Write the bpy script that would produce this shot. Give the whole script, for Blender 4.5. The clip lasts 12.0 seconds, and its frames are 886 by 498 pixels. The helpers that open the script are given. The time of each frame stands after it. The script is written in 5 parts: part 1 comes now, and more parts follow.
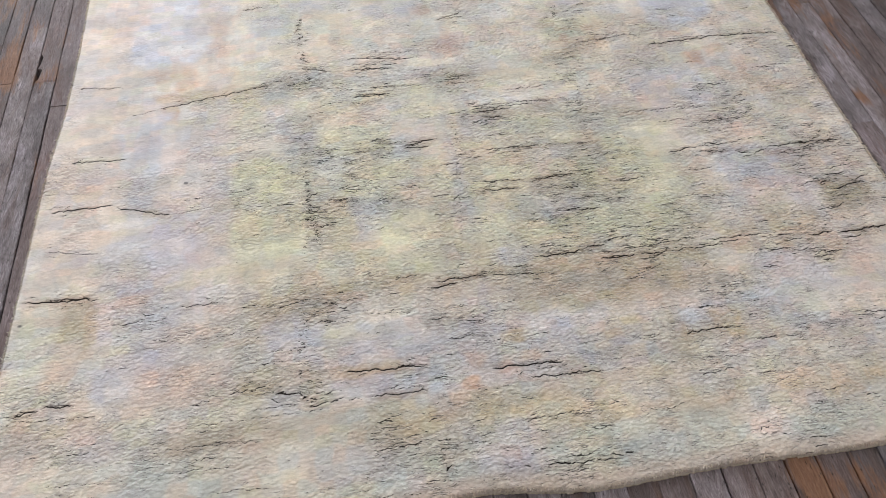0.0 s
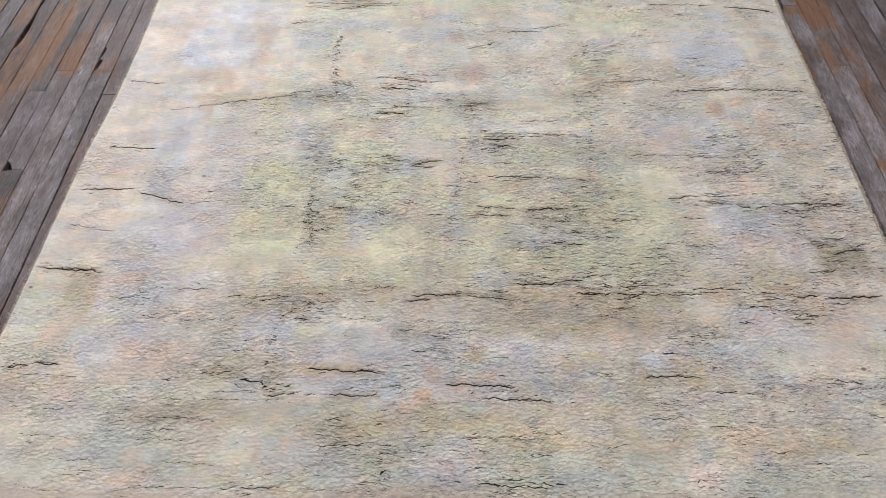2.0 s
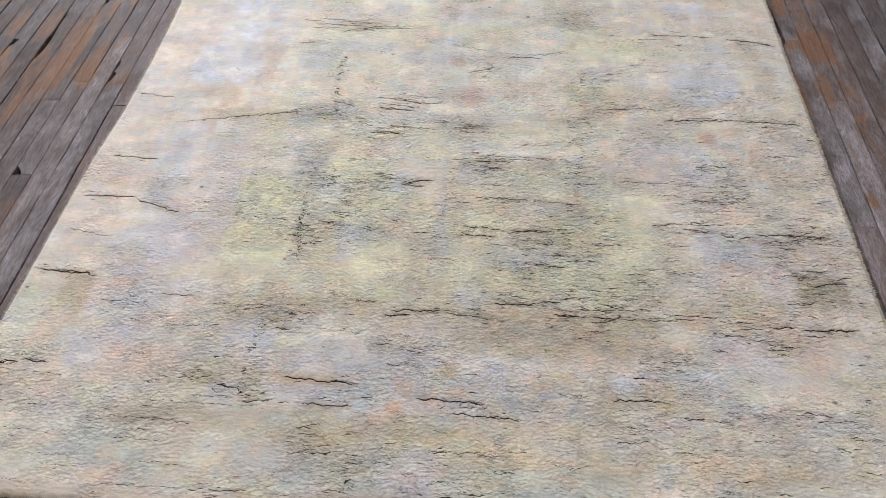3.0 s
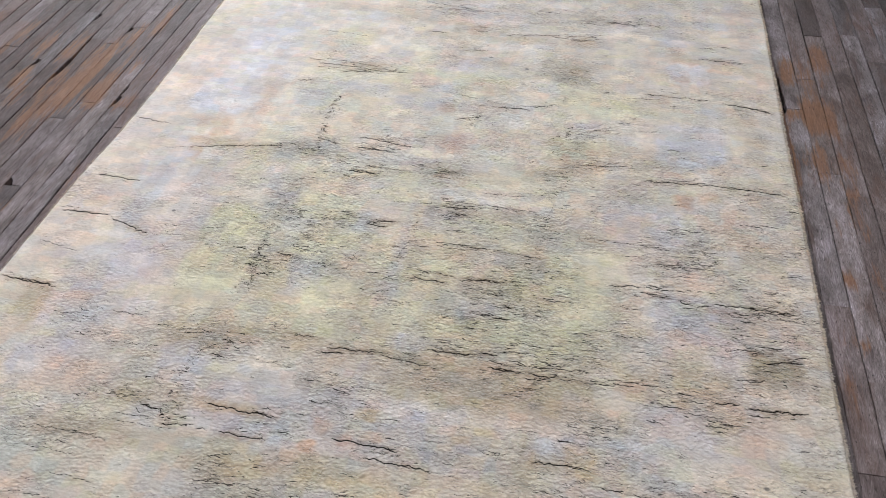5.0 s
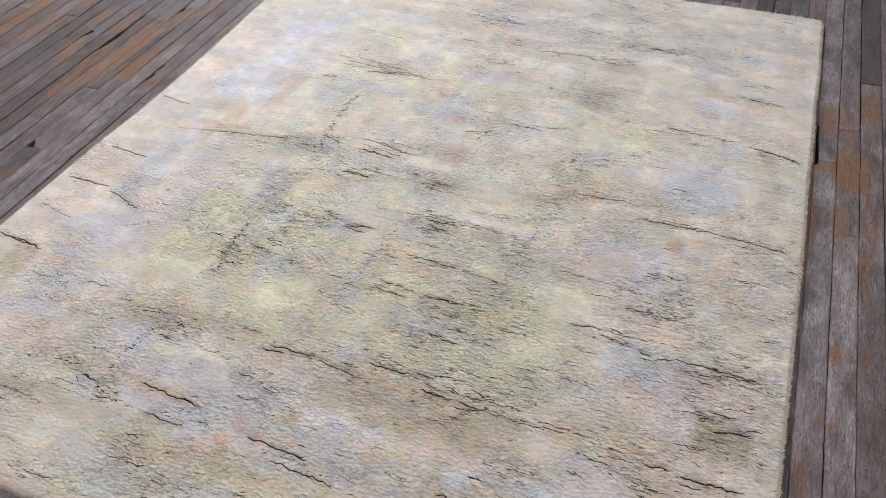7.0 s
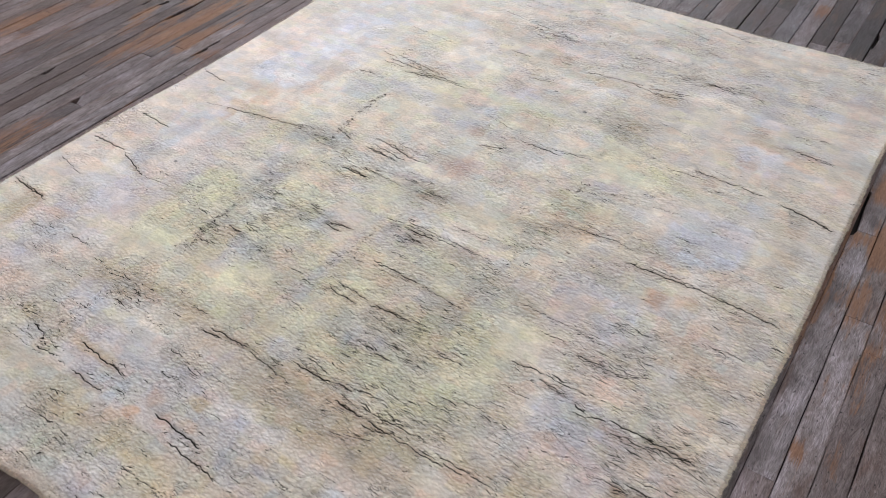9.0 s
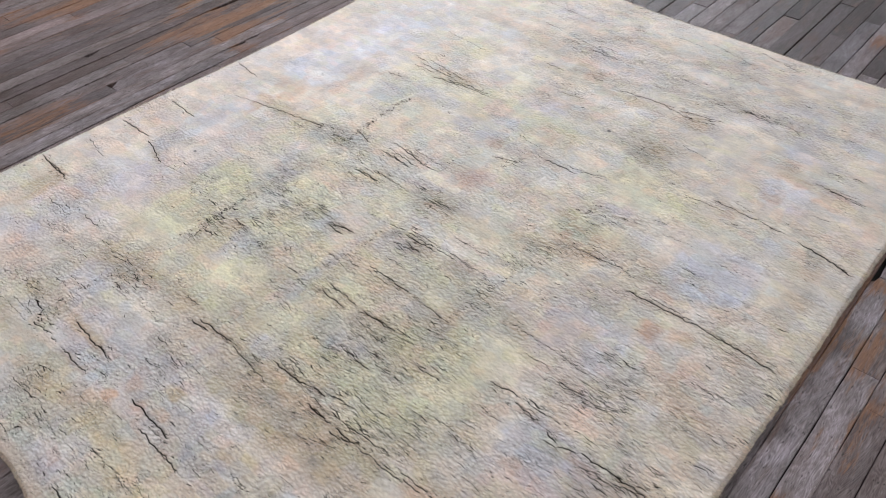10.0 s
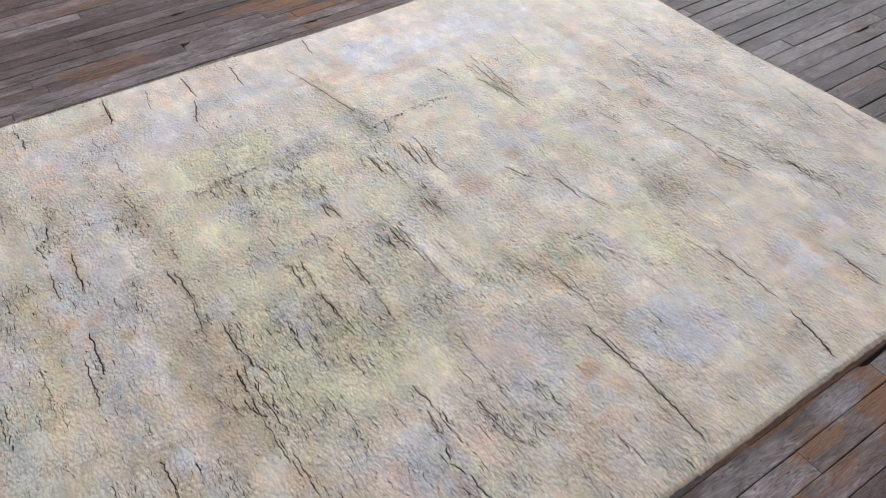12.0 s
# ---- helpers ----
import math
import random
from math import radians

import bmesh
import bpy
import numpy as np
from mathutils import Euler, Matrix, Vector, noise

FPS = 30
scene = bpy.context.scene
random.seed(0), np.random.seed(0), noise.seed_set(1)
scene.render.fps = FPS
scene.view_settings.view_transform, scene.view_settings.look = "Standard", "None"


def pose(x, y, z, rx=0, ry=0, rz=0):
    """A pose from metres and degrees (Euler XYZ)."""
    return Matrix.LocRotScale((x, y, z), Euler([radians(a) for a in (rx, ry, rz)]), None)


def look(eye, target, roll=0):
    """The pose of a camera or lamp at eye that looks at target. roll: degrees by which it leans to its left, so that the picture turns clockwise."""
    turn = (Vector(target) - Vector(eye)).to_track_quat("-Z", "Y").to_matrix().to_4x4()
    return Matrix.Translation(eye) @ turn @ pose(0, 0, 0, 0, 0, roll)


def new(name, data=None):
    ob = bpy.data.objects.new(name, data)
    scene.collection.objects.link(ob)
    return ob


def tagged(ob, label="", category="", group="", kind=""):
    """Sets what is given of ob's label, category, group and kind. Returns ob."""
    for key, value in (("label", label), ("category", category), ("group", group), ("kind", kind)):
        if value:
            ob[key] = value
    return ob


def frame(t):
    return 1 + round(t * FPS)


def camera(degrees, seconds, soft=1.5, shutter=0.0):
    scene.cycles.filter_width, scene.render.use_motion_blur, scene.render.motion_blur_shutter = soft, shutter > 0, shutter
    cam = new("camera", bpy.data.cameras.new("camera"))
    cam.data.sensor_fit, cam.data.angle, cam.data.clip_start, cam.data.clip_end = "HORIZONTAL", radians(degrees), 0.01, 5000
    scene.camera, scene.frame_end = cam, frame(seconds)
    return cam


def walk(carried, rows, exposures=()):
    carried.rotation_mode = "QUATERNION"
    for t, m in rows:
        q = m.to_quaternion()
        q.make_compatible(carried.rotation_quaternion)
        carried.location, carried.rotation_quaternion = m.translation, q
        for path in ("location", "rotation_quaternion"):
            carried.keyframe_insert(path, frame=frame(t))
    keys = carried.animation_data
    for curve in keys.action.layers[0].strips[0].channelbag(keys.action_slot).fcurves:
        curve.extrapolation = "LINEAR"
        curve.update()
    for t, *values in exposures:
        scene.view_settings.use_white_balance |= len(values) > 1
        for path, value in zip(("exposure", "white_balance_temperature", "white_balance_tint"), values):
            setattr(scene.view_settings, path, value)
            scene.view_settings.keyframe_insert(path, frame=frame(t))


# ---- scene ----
cam = camera(59.1, 12.0, soft=0.5)
PATH = [
    (0, (-0.149, 0.34, 1.479), (0.015, 1.558, -0.099), -1.3),
    (0.5, (-0.086, 0.327, 1.485), (0.014, 1.558, -0.088), -1.6),
    (1, (-0.012, 0.298, 1.487), (0.027, 1.548, -0.075), -1.9),
    (1.5, (0.05, 0.278, 1.497), (0.04, 1.546, -0.05), -1.9),
    (2, (0.099, 0.265, 1.511), (0.045, 1.551, -0.019), -2.1),
    (2.5, (0.161, 0.252, 1.518), (0.067, 1.558, 0.006), -2.2),
    (3, (0.218, 0.235, 1.528), (0.088, 1.563, 0.038), -2.2),
    (3.2, (0.238, 0.232, 1.535), (0.093, 1.567, 0.053), -2.3),
    (5, (0.51, 0.278, 1.499), (0.205, 1.673, 0.098), -2.2),
    (5.5, (0.579, 0.288, 1.495), (0.22, 1.676, 0.1), -2.0),
    (6, (0.622, 0.324, 1.482), (0.209, 1.696, 0.087), -1.8),
    (6.5, (0.716, 0.38, 1.48), (0.236, 1.732, 0.087), -1.8),
    (7, (0.827, 0.428, 1.487), (0.278, 1.754, 0.095), -1.8),
    (7.2, (0.867, 0.444, 1.49), (0.292, 1.758, 0.096), -1.6),
    (8.8, (1.129, 0.655, 1.439), (0.305, 1.848, 0.062), -2.0),
    (9, (1.167, 0.693, 1.442), (0.32, 1.87, 0.065), -1.8),
    (9.5, (1.229, 0.768, 1.442), (0.317, 1.9, 0.068), -1.6),
    (10, (1.282, 0.829, 1.439), (0.304, 1.907, 0.068), -1.5),
    (10.5, (1.371, 0.913, 1.453), (0.33, 1.927, 0.079), -1.3),
    (11, (1.449, 1.001, 1.463), (0.347, 1.949, 0.09), -1.2),
    (11.5, (1.51, 1.073, 1.452), (0.355, 1.956, 0.079), -0.9),
    (12, (1.562, 1.159, 1.449), (0.355, 1.966, 0.073), -0.9),
]
BALANCE = ((0, 0, 6500, 10), (3, 0, 6500, 10), (6, 0, 6480, 10.5), (9.5, 0, 6440, 11), (12, 0, 6430, 11))
walk(cam, [(t, look(eye, target, roll)) for t, eye, target, roll in PATH], BALANCE)

# ---- light: dim sky, area lamps in assumed far windows, added ceiling fills ----
world = bpy.data.worlds.new("sky")
scene.world = world
world.use_nodes = True
wn = world.node_tree
sky = wn.nodes.new("ShaderNodeTexSky")
sky.sky_type = "NISHITA"
sky.sun_disc = False
sky.sun_elevation = radians(40)
sky.sun_rotation = radians(200)
wn.nodes["Background"].inputs["Strength"].default_value = 0.12
wn.links.new(sky.outputs["Color"], wn.nodes["Background"].inputs["Color"])

ROOM = (-4.2, 3.8, -2.6, 6.6, 3.3)      # x0, x1, y0, y1, height


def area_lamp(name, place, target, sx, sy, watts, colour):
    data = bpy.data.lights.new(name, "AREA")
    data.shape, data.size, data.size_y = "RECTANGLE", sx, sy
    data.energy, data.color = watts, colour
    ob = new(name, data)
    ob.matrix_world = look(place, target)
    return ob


# unseen fill lamps, added under the ceiling to balance the brightness
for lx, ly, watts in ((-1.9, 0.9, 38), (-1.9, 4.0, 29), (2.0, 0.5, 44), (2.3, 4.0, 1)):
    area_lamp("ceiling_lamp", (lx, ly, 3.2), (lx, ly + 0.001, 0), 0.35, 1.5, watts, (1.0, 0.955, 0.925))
# area lamps in the assumed window openings, which stay out of view
for wx, watts, tint in ((-2.2, 200, (0.90, 0.94, 1.0)), (1.6, 9, (0.93, 0.965, 1.0))):
    area_lamp("window_light", (wx, 6.62, 1.75), (wx, 0, 1.2), 1.7, 1.6, watts, tint)


# ---- materials ----
def material(name, rough):
    mat = bpy.data.materials.new(name)
    mat.use_nodes = True
    bsdf = mat.node_tree.nodes["Principled BSDF"]
    bsdf.inputs["Roughness"].default_value = rough
    return mat, mat.node_tree, bsdf


def node(tree, kind, **values):
    n = tree.nodes.new(kind)
    for key, value in values.items():
        n.inputs[key.replace("_", " ")].default_value = value
    return n


def scaled_position(tree, sx, sy, sz, shift=None):
    """World position times a scale, moved by a number of its own for each plank."""
    geo = tree.nodes.new("ShaderNodeNewGeometry")
    mapping = tree.nodes.new("ShaderNodeMapping")
    mapping.inputs["Scale"].default_value = (sx, sy, sz)
    tree.links.new(geo.outputs["Position"], mapping.inputs["Vector"])
    if shift is not None:
        tree.links.new(shift, mapping.inputs["Location"])
    return mapping.outputs["Vector"]


def noise_tex(tree, vector, scale, detail=3.0, rough=0.55, distortion=0.0):
    n = node(tree, "ShaderNodeTexNoise", Scale=scale, Detail=detail, Roughness=rough, Distortion=distortion)
    tree.links.new(vector, n.inputs["Vector"])
    return n.outputs["Fac"]


def ramp(tree, fac, *stops):
    r = tree.nodes.new("ShaderNodeValToRGB")
    els = r.color_ramp.elements
    while len(els) < len(stops):
        els.new(0.5)
    for el, (pos, col) in zip(els, stops):
        el.position = pos
        el.color = (*col, 1) if isinstance(col, tuple) else (col, col, col, 1)
    tree.links.new(fac, r.inputs["Fac"])
    return r.outputs["Color"]


def mix(tree, blend, fac, a, b):
    m = tree.nodes.new("ShaderNodeMix")
    m.data_type, m.blend_type = "RGBA", blend
    for sock, value in ((m.inputs[0], fac), (m.inputs[6], a), (m.inputs[7], b)):
        if isinstance(value, bpy.types.NodeSocket):
            tree.links.new(value, sock)
        elif isinstance(value, tuple):
            sock.default_value = (*value, 1)
        else:
            sock.default_value = value
    return m.outputs[2]


def maths(tree, op, a, b=0.0, c=0.0, clamp=False):
    m = tree.nodes.new("ShaderNodeMath")
    m.operation, m.use_clamp = op, clamp
    for sock, value in zip(m.inputs, (a, b, c)):
        if isinstance(value, bpy.types.NodeSocket):
            tree.links.new(value, sock)
        else:
            sock.default_value = value
    return m.outputs[0]


def attribute(tree, name):
    a = tree.nodes.new("ShaderNodeAttribute")
    a.attribute_name = name
    return a


def bump(tree, bsdf, height, strength, distance):
    b = node(tree, "ShaderNodeBump", Strength=strength, Distance=distance)
    tree.links.new(height, b.inputs["Height"])
    tree.links.new(b.outputs["Normal"], bsdf.inputs["Normal"])


def warped_position(tree, *layers):
    """World position pushed about by noise, for borders that wander: (scale, metres) for each layer."""
    out = tree.nodes.new("ShaderNodeNewGeometry").outputs["Position"]
    for scale, metres in layers:
        n = node(tree, "ShaderNodeTexNoise", Scale=scale, Detail=2.0)
        tree.links.new(scaled_position(tree, 1, 1, 1), n.inputs["Vector"])
        centred = tree.nodes.new("ShaderNodeVectorMath")
        centred.operation = "SUBTRACT"
        centred.inputs[1].default_value = (0.5, 0.5, 0.5)
        tree.links.new(n.outputs["Color"], centred.inputs[0])
        push = tree.nodes.new("ShaderNodeVectorMath")
        push.operation = "MULTIPLY_ADD"
        push.inputs[1].default_value = (metres, metres, 0)
        tree.links.new(centred.outputs[0], push.inputs[0])
        tree.links.new(out, push.inputs[2])
        out = push.outputs[0]
    return out


def vector(tree, op, a, b=None, scale=None):
    v = tree.nodes.new("ShaderNodeVectorMath")
    v.operation = op
    tree.links.new(a, v.inputs[0])
    if b is not None:
        tree.links.new(b, v.inputs[1])
    if scale is not None:
        v.inputs["Scale"].default_value = scale
    return v.outputs["Value"] if op == "DOT_PRODUCT" else v.outputs["Vector"]


def tuft_gap(tree, place, sx, sy):
    """How far a place lies from the border of its tuft, 0 at the border, and how nearly that border runs along the weft.
    Tufts are 1 / sx by 1 / sy metres."""
    mapping = tree.nodes.new("ShaderNodeMapping")
    mapping.inputs["Scale"].default_value = (sx, sy, 0)
    tree.links.new(place, mapping.inputs["Vector"])
    here = mapping.outputs["Vector"]
    centres = []
    for feature in ("F1", "F2"):
        cells = node(tree, "ShaderNodeTexVoronoi", Scale=1.0, Randomness=1.0)
        cells.voronoi_dimensions, cells.feature = "2D", feature
        tree.links.new(here, cells.inputs["Vector"])
        centres.append(cells.outputs["Position"])
    way = vector(tree, "NORMALIZE", vector(tree, "SUBTRACT", centres[1], centres[0]))
    middle = vector(tree, "SCALE", vector(tree, "ADD", *centres), scale=0.5)
    gap = vector(tree, "DOT_PRODUCT", vector(tree, "SUBTRACT", middle, here), way)
    split = tree.nodes.new("ShaderNodeSeparateXYZ")
    tree.links.new(way, split.inputs[0])
    return gap, maths(tree, "ABSOLUTE", split.outputs["Y"])


def make_pile():
    mat, tree, bsdf = material("wool_pile", 0.95)
    dyed = attribute(tree, "dye").outputs["Color"]
    marks = tree.nodes.new("ShaderNodeSeparateColor")
    tree.links.new(attribute(tree, "marks").outputs["Color"], marks.inputs["Color"])
    parting, density, opening = marks.outputs["Red"], marks.outputs["Green"], marks.outputs["Blue"]
    # the wool itself: fine fuzz, faint rows of knots along the weft
    fuzz = noise_tex(tree, scaled_position(tree, 1, 1.15, 1), 330, 2, 0.7)
    rows = noise_tex(tree, scaled_position(tree, 38, 150, 1), 1.0, 3, 0.6, 0.3)
    cloud = noise_tex(tree, scaled_position(tree, 1, 1.6, 1), 34, 4, 0.6)
    col = mix(tree, "MULTIPLY", 1.0, dyed, ramp(tree, fuzz, (0.25, 0.93), (0.5, 1.0), (0.75, 1.06)))
    col = mix(tree, "MULTIPLY", 1.0, col, ramp(tree, rows, (0.28, 0.89), (0.5, 1.0), (0.72, 1.05)))
    col = mix(tree, "MULTIPLY", 1.0, col, ramp(tree, cloud, (0.28, (0.91, 0.91, 0.925)), (0.5, (1.0, 1.0, 1.0)), (0.72, (1.06, 1.045, 1.03))))
    # tufts that have felted together, with gaps that open where the pile is worn
    place = warped_position(tree, (42, 0.010), (150, 0.004))
    gaps = None
    for sx, sy, mx, my, weight in ((50, 108, 13, 62, 1.0), (84, 172, 28, 100, 0.8)):
        e, along_weft = tuft_gap(tree, place, sx, sy)
        where = noise_tex(tree, scaled_position(tree, mx, my, 1), 1.0, 2.5, 0.55, 0.3)
        limit = maths(tree, "SUBTRACT", 0.784, maths(tree, "ADD", maths(tree, "MULTIPLY", density, 0.26), maths(tree, "MULTIPLY", opening, 0.08)))
        spread = maths(tree, "MULTIPLY", maths(tree, "SUBTRACT", where, limit), 14.0, clamp=True)
        width = maths(tree, "MULTIPLY", spread, maths(tree, "ADD", 0.130, maths(tree, "MULTIPLY", opening, 0.06)))
        width = maths(tree, "MULTIPLY", width, ramp(tree, along_weft, (0.45, 0.10), (0.80, 1.0)))
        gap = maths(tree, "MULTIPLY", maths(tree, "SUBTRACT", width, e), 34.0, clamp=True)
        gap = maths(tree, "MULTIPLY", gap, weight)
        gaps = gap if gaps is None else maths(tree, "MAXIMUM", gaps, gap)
    puffs = node(tree, "ShaderNodeTexVoronoi", Scale=1.0)
    puffs.voronoi_dimensions, puffs.feature = "2D", "SMOOTH_F1"
    puffs.inputs["Smoothness"].default_value = 0.8
    spaced = tree.nodes.new("ShaderNodeMapping")
    spaced.inputs["Scale"].default_value = (92, 150, 0)
    tree.links.new(place, spaced.inputs["Vector"])
    tree.links.new(spaced.outputs["Vector"], puffs.inputs["Vector"])
    lumps = maths(tree, "SUBTRACT", noise_tex(tree, scaled_position(tree, 60, 120, 1), 1.0, 1.5, 0.5, 0.4), maths(tree, "MULTIPLY", puffs.outputs["Distance"], 0.9))
    # tuft crowns lightened and borders darkened: relief shade put into the colour
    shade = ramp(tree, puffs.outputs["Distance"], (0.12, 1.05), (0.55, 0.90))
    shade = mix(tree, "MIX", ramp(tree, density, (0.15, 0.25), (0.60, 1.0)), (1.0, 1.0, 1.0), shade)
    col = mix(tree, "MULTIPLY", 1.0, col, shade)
    # shallow crevices between the felted tufts, nearly everywhere, their shade painted dark
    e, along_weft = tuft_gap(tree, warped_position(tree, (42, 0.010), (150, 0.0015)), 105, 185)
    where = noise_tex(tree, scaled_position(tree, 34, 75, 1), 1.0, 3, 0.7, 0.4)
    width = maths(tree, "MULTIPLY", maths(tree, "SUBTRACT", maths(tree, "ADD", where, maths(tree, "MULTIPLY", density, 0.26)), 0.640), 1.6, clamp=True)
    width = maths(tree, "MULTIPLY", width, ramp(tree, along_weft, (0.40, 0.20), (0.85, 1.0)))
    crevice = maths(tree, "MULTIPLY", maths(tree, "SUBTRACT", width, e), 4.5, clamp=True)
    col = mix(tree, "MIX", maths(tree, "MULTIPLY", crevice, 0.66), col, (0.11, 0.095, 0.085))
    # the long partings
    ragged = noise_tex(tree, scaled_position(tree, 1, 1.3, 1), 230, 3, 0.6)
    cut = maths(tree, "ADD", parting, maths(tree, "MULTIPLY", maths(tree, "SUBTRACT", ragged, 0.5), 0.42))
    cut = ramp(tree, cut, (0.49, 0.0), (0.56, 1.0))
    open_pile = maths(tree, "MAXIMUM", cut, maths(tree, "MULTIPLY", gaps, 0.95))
    # gaps and partings are painted near-black, their deep shade put into the colour
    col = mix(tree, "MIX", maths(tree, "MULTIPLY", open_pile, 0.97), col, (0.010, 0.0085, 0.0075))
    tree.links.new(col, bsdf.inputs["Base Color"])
    bsdf.inputs["Specular IOR Level"].default_value = 0.15
    tree.links.new(ramp(tree, open_pile, (0.0, 0.4), (0.6, 0.0)), bsdf.inputs["Sheen Weight"])
    bsdf.inputs["Sheen Roughness"].default_value = 0.6
    relief = maths(tree, "MULTIPLY", lumps, ramp(tree, density, (0.2, 0.16), (0.70, 1.15)))
    relief = maths(tree, "ADD", relief, maths(tree, "ADD", maths(tree, "MULTIPLY", fuzz, 0.22), maths(tree, "MULTIPLY", rows, 0.16)))
    relief = maths(tree, "SUBTRACT", relief, maths(tree, "ADD", maths(tree, "MULTIPLY", open_pile, 1.2), maths(tree, "MULTIPLY", crevice, 0.45)))
    bump(tree, bsdf, relief, 1.0, 0.004)
    return mat


def make_plank_wood():
    mat, tree, bsdf = material("weathered_plank_wood", 0.55)
    info = tree.nodes.new("ShaderNodeObjectInfo")
    rnd = info.outputs["Random"]
    shift = tree.nodes.new("ShaderNodeCombineXYZ")
    tree.links.new(maths(tree, "MULTIPLY", rnd, 37.0), shift.inputs["X"])
    tree.links.new(maths(tree, "MULTIPLY", rnd, 91.0), shift.inputs["Z"])
    off = shift.outputs["Vector"]
    fibre = noise_tex(tree, scaled_position(tree, 420, 62, 1, off), 1.0, 4, 0.75)
    streak = noise_tex(tree, scaled_position(tree, 105, 13, 1, off), 1.0, 9, 0.74, 2.4)
    grain = maths(tree, "ADD", maths(tree, "MULTIPLY", fibre, 0.28), maths(tree, "MULTIPLY", streak, 0.72))
    rings = noise_tex(tree, scaled_position(tree, 16, 1.8, 1, off), 2.2, 2, 0.5, 1.8)
    cloud = noise_tex(tree, scaled_position(tree, 17, 8, 1, off), 1.0, 5, 0.62, 0.4)
    base = ramp(tree, grain, (0.30, (0.026, 0.023, 0.023)), (0.44, (0.070, 0.064, 0.065)), (0.54, (0.100, 0.093, 0.096)), (0.70, (0.185, 0.176, 0.182)))
    wavy = maths(tree, "SINE", maths(tree, "MULTIPLY", rings, 110.0))
    base = mix(tree, "MULTIPLY", 0.6, base, ramp(tree, maths(tree, "ADD", maths(tree, "MULTIPLY", wavy, 0.5), 0.5), (0.0, 0.55), (0.5, 1.0), (1.0, 1.2)))
    # each board has its own tone, darkened towards its edges
    base = mix(tree, "MULTIPLY", 1.0, base, ramp(tree, rnd, (0.0, (1.0, 0.95, 0.93)), (0.5, (1.02, 1.0, 1.02)), (1.0, (0.98, 0.98, 1.03))))
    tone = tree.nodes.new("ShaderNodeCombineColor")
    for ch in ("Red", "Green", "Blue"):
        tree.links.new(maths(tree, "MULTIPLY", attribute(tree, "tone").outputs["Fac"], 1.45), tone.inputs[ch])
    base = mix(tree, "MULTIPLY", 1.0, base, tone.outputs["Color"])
    base = mix(tree, "MULTIPLY", 0.8, base, ramp(tree, cloud, (0.3, (0.40, 0.36, 0.35)), (0.5, (1.0, 0.97, 0.97)), (0.72, (1.6, 1.6, 1.68))))
    blot = noise_tex(tree, scaled_position(tree, 11, 4.2, 1, off), 1.0, 6, 0.68, 0.6)
    base = mix(tree, "MULTIPLY", 0.9, base, ramp(tree, blot, (0.34, (0.42, 0.40, 0.40)), (0.47, (0.95, 0.94, 0.95)), (0.64, (1.30, 1.32, 1.38))))
    # old stain, red-brown, left in drifts
    stain = noise_tex(tree, scaled_position(tree, 13, 3.0, 1, off), 1.3, 6, 0.66, 0.5)
    base = mix(tree, "MIX", ramp(tree, stain, (0.52, 0.0), (0.66, 0.7)), base, ramp(tree, grain, (0.3, (0.028, 0.016, 0.013)), (0.55, (0.105, 0.062, 0.047)), (0.75, (0.20, 0.125, 0.095))))
    # where the grey finish is gone the orange-brown wood shows
    worn = attribute(tree, "worn").outputs["Fac"]
    edge = noise_tex(tree, scaled_position(tree, 95, 10, 1, off), 1.0, 6, 0.7, 0.6)
    amount = maths(tree, "ADD", worn, maths(tree, "MULTIPLY", maths(tree, "SUBTRACT", edge, 0.5), 2.0))
    amount = ramp(tree, amount, (0.30, 0.0), (0.70, 0.88))
    sap = ramp(tree, grain, (0.25, (0.060, 0.028, 0.015)), (0.5, (0.20, 0.098, 0.050)), (0.75, (0.36, 0.20, 0.112)))
    base = mix(tree, "MIX", amount, base, sap)
    # a brown cast on some boards
    cast = attribute(tree, "brown").outputs["Fac"]
    base = mix(tree, "MIX", maths(tree, "MULTIPLY", cast, maths(tree, "ADD", cloud, 0.15)), base, mix(tree, "MULTIPLY", 1.0, sap, (0.66, 0.72, 1.10)))
    # nail holes and specks
    specks = node(tree, "ShaderNodeTexVoronoi", Scale=1.0, Randomness=1.0)
    specks.voronoi_dimensions = "2D"
    tree.links.new(scaled_position(tree, 17, 10, 1, off), specks.inputs["Vector"])
    base = mix(tree, "MULTIPLY", 1.0, base, ramp(tree, specks.outputs["Distance"], (0.014, 0.2), (0.034, 1.0)))
    pits = noise_tex(tree, scaled_position(tree, 260, 60, 1, off), 1.0, 2, 0.5)
    base = mix(tree, "MULTIPLY", 1.0, base, ramp(tree, pits, (0.27, 0.25), (0.34, 1.0)))
    tree.links.new(base, bsdf.inputs["Base Color"])
    tree.links.new(ramp(tree, cloud, (0.3, 0.52), (0.7, 0.75)), bsdf.inputs["Roughness"])
    bsdf.inputs["Specular IOR Level"].default_value = 0.32
    # near-black sheet: shade of the joints put into its colour
    bump(tree, bsdf, maths(tree, "ADD", grain, maths(tree, "MULTIPLY", wavy, 0.15)), 0.7, 0.003)
    return mat


def make_plain(name, colour, rough, grain_scale, spread):
    mat, tree, bsdf = material(name, rough)
    n = noise_tex(tree, scaled_position(tree, 1, 1, 1), grain_scale, 5, 0.6)
    lo = tuple(c * (1 - spread) for c in colour)
    hi = tuple(min(1.0, c * (1 + spread)) for c in colour)
    tree.links.new(ramp(tree, n, (0.3, lo), (0.7, hi)), bsdf.inputs["Base Color"])
    bump(tree, bsdf, n, 0.2, 0.003)
    return mat


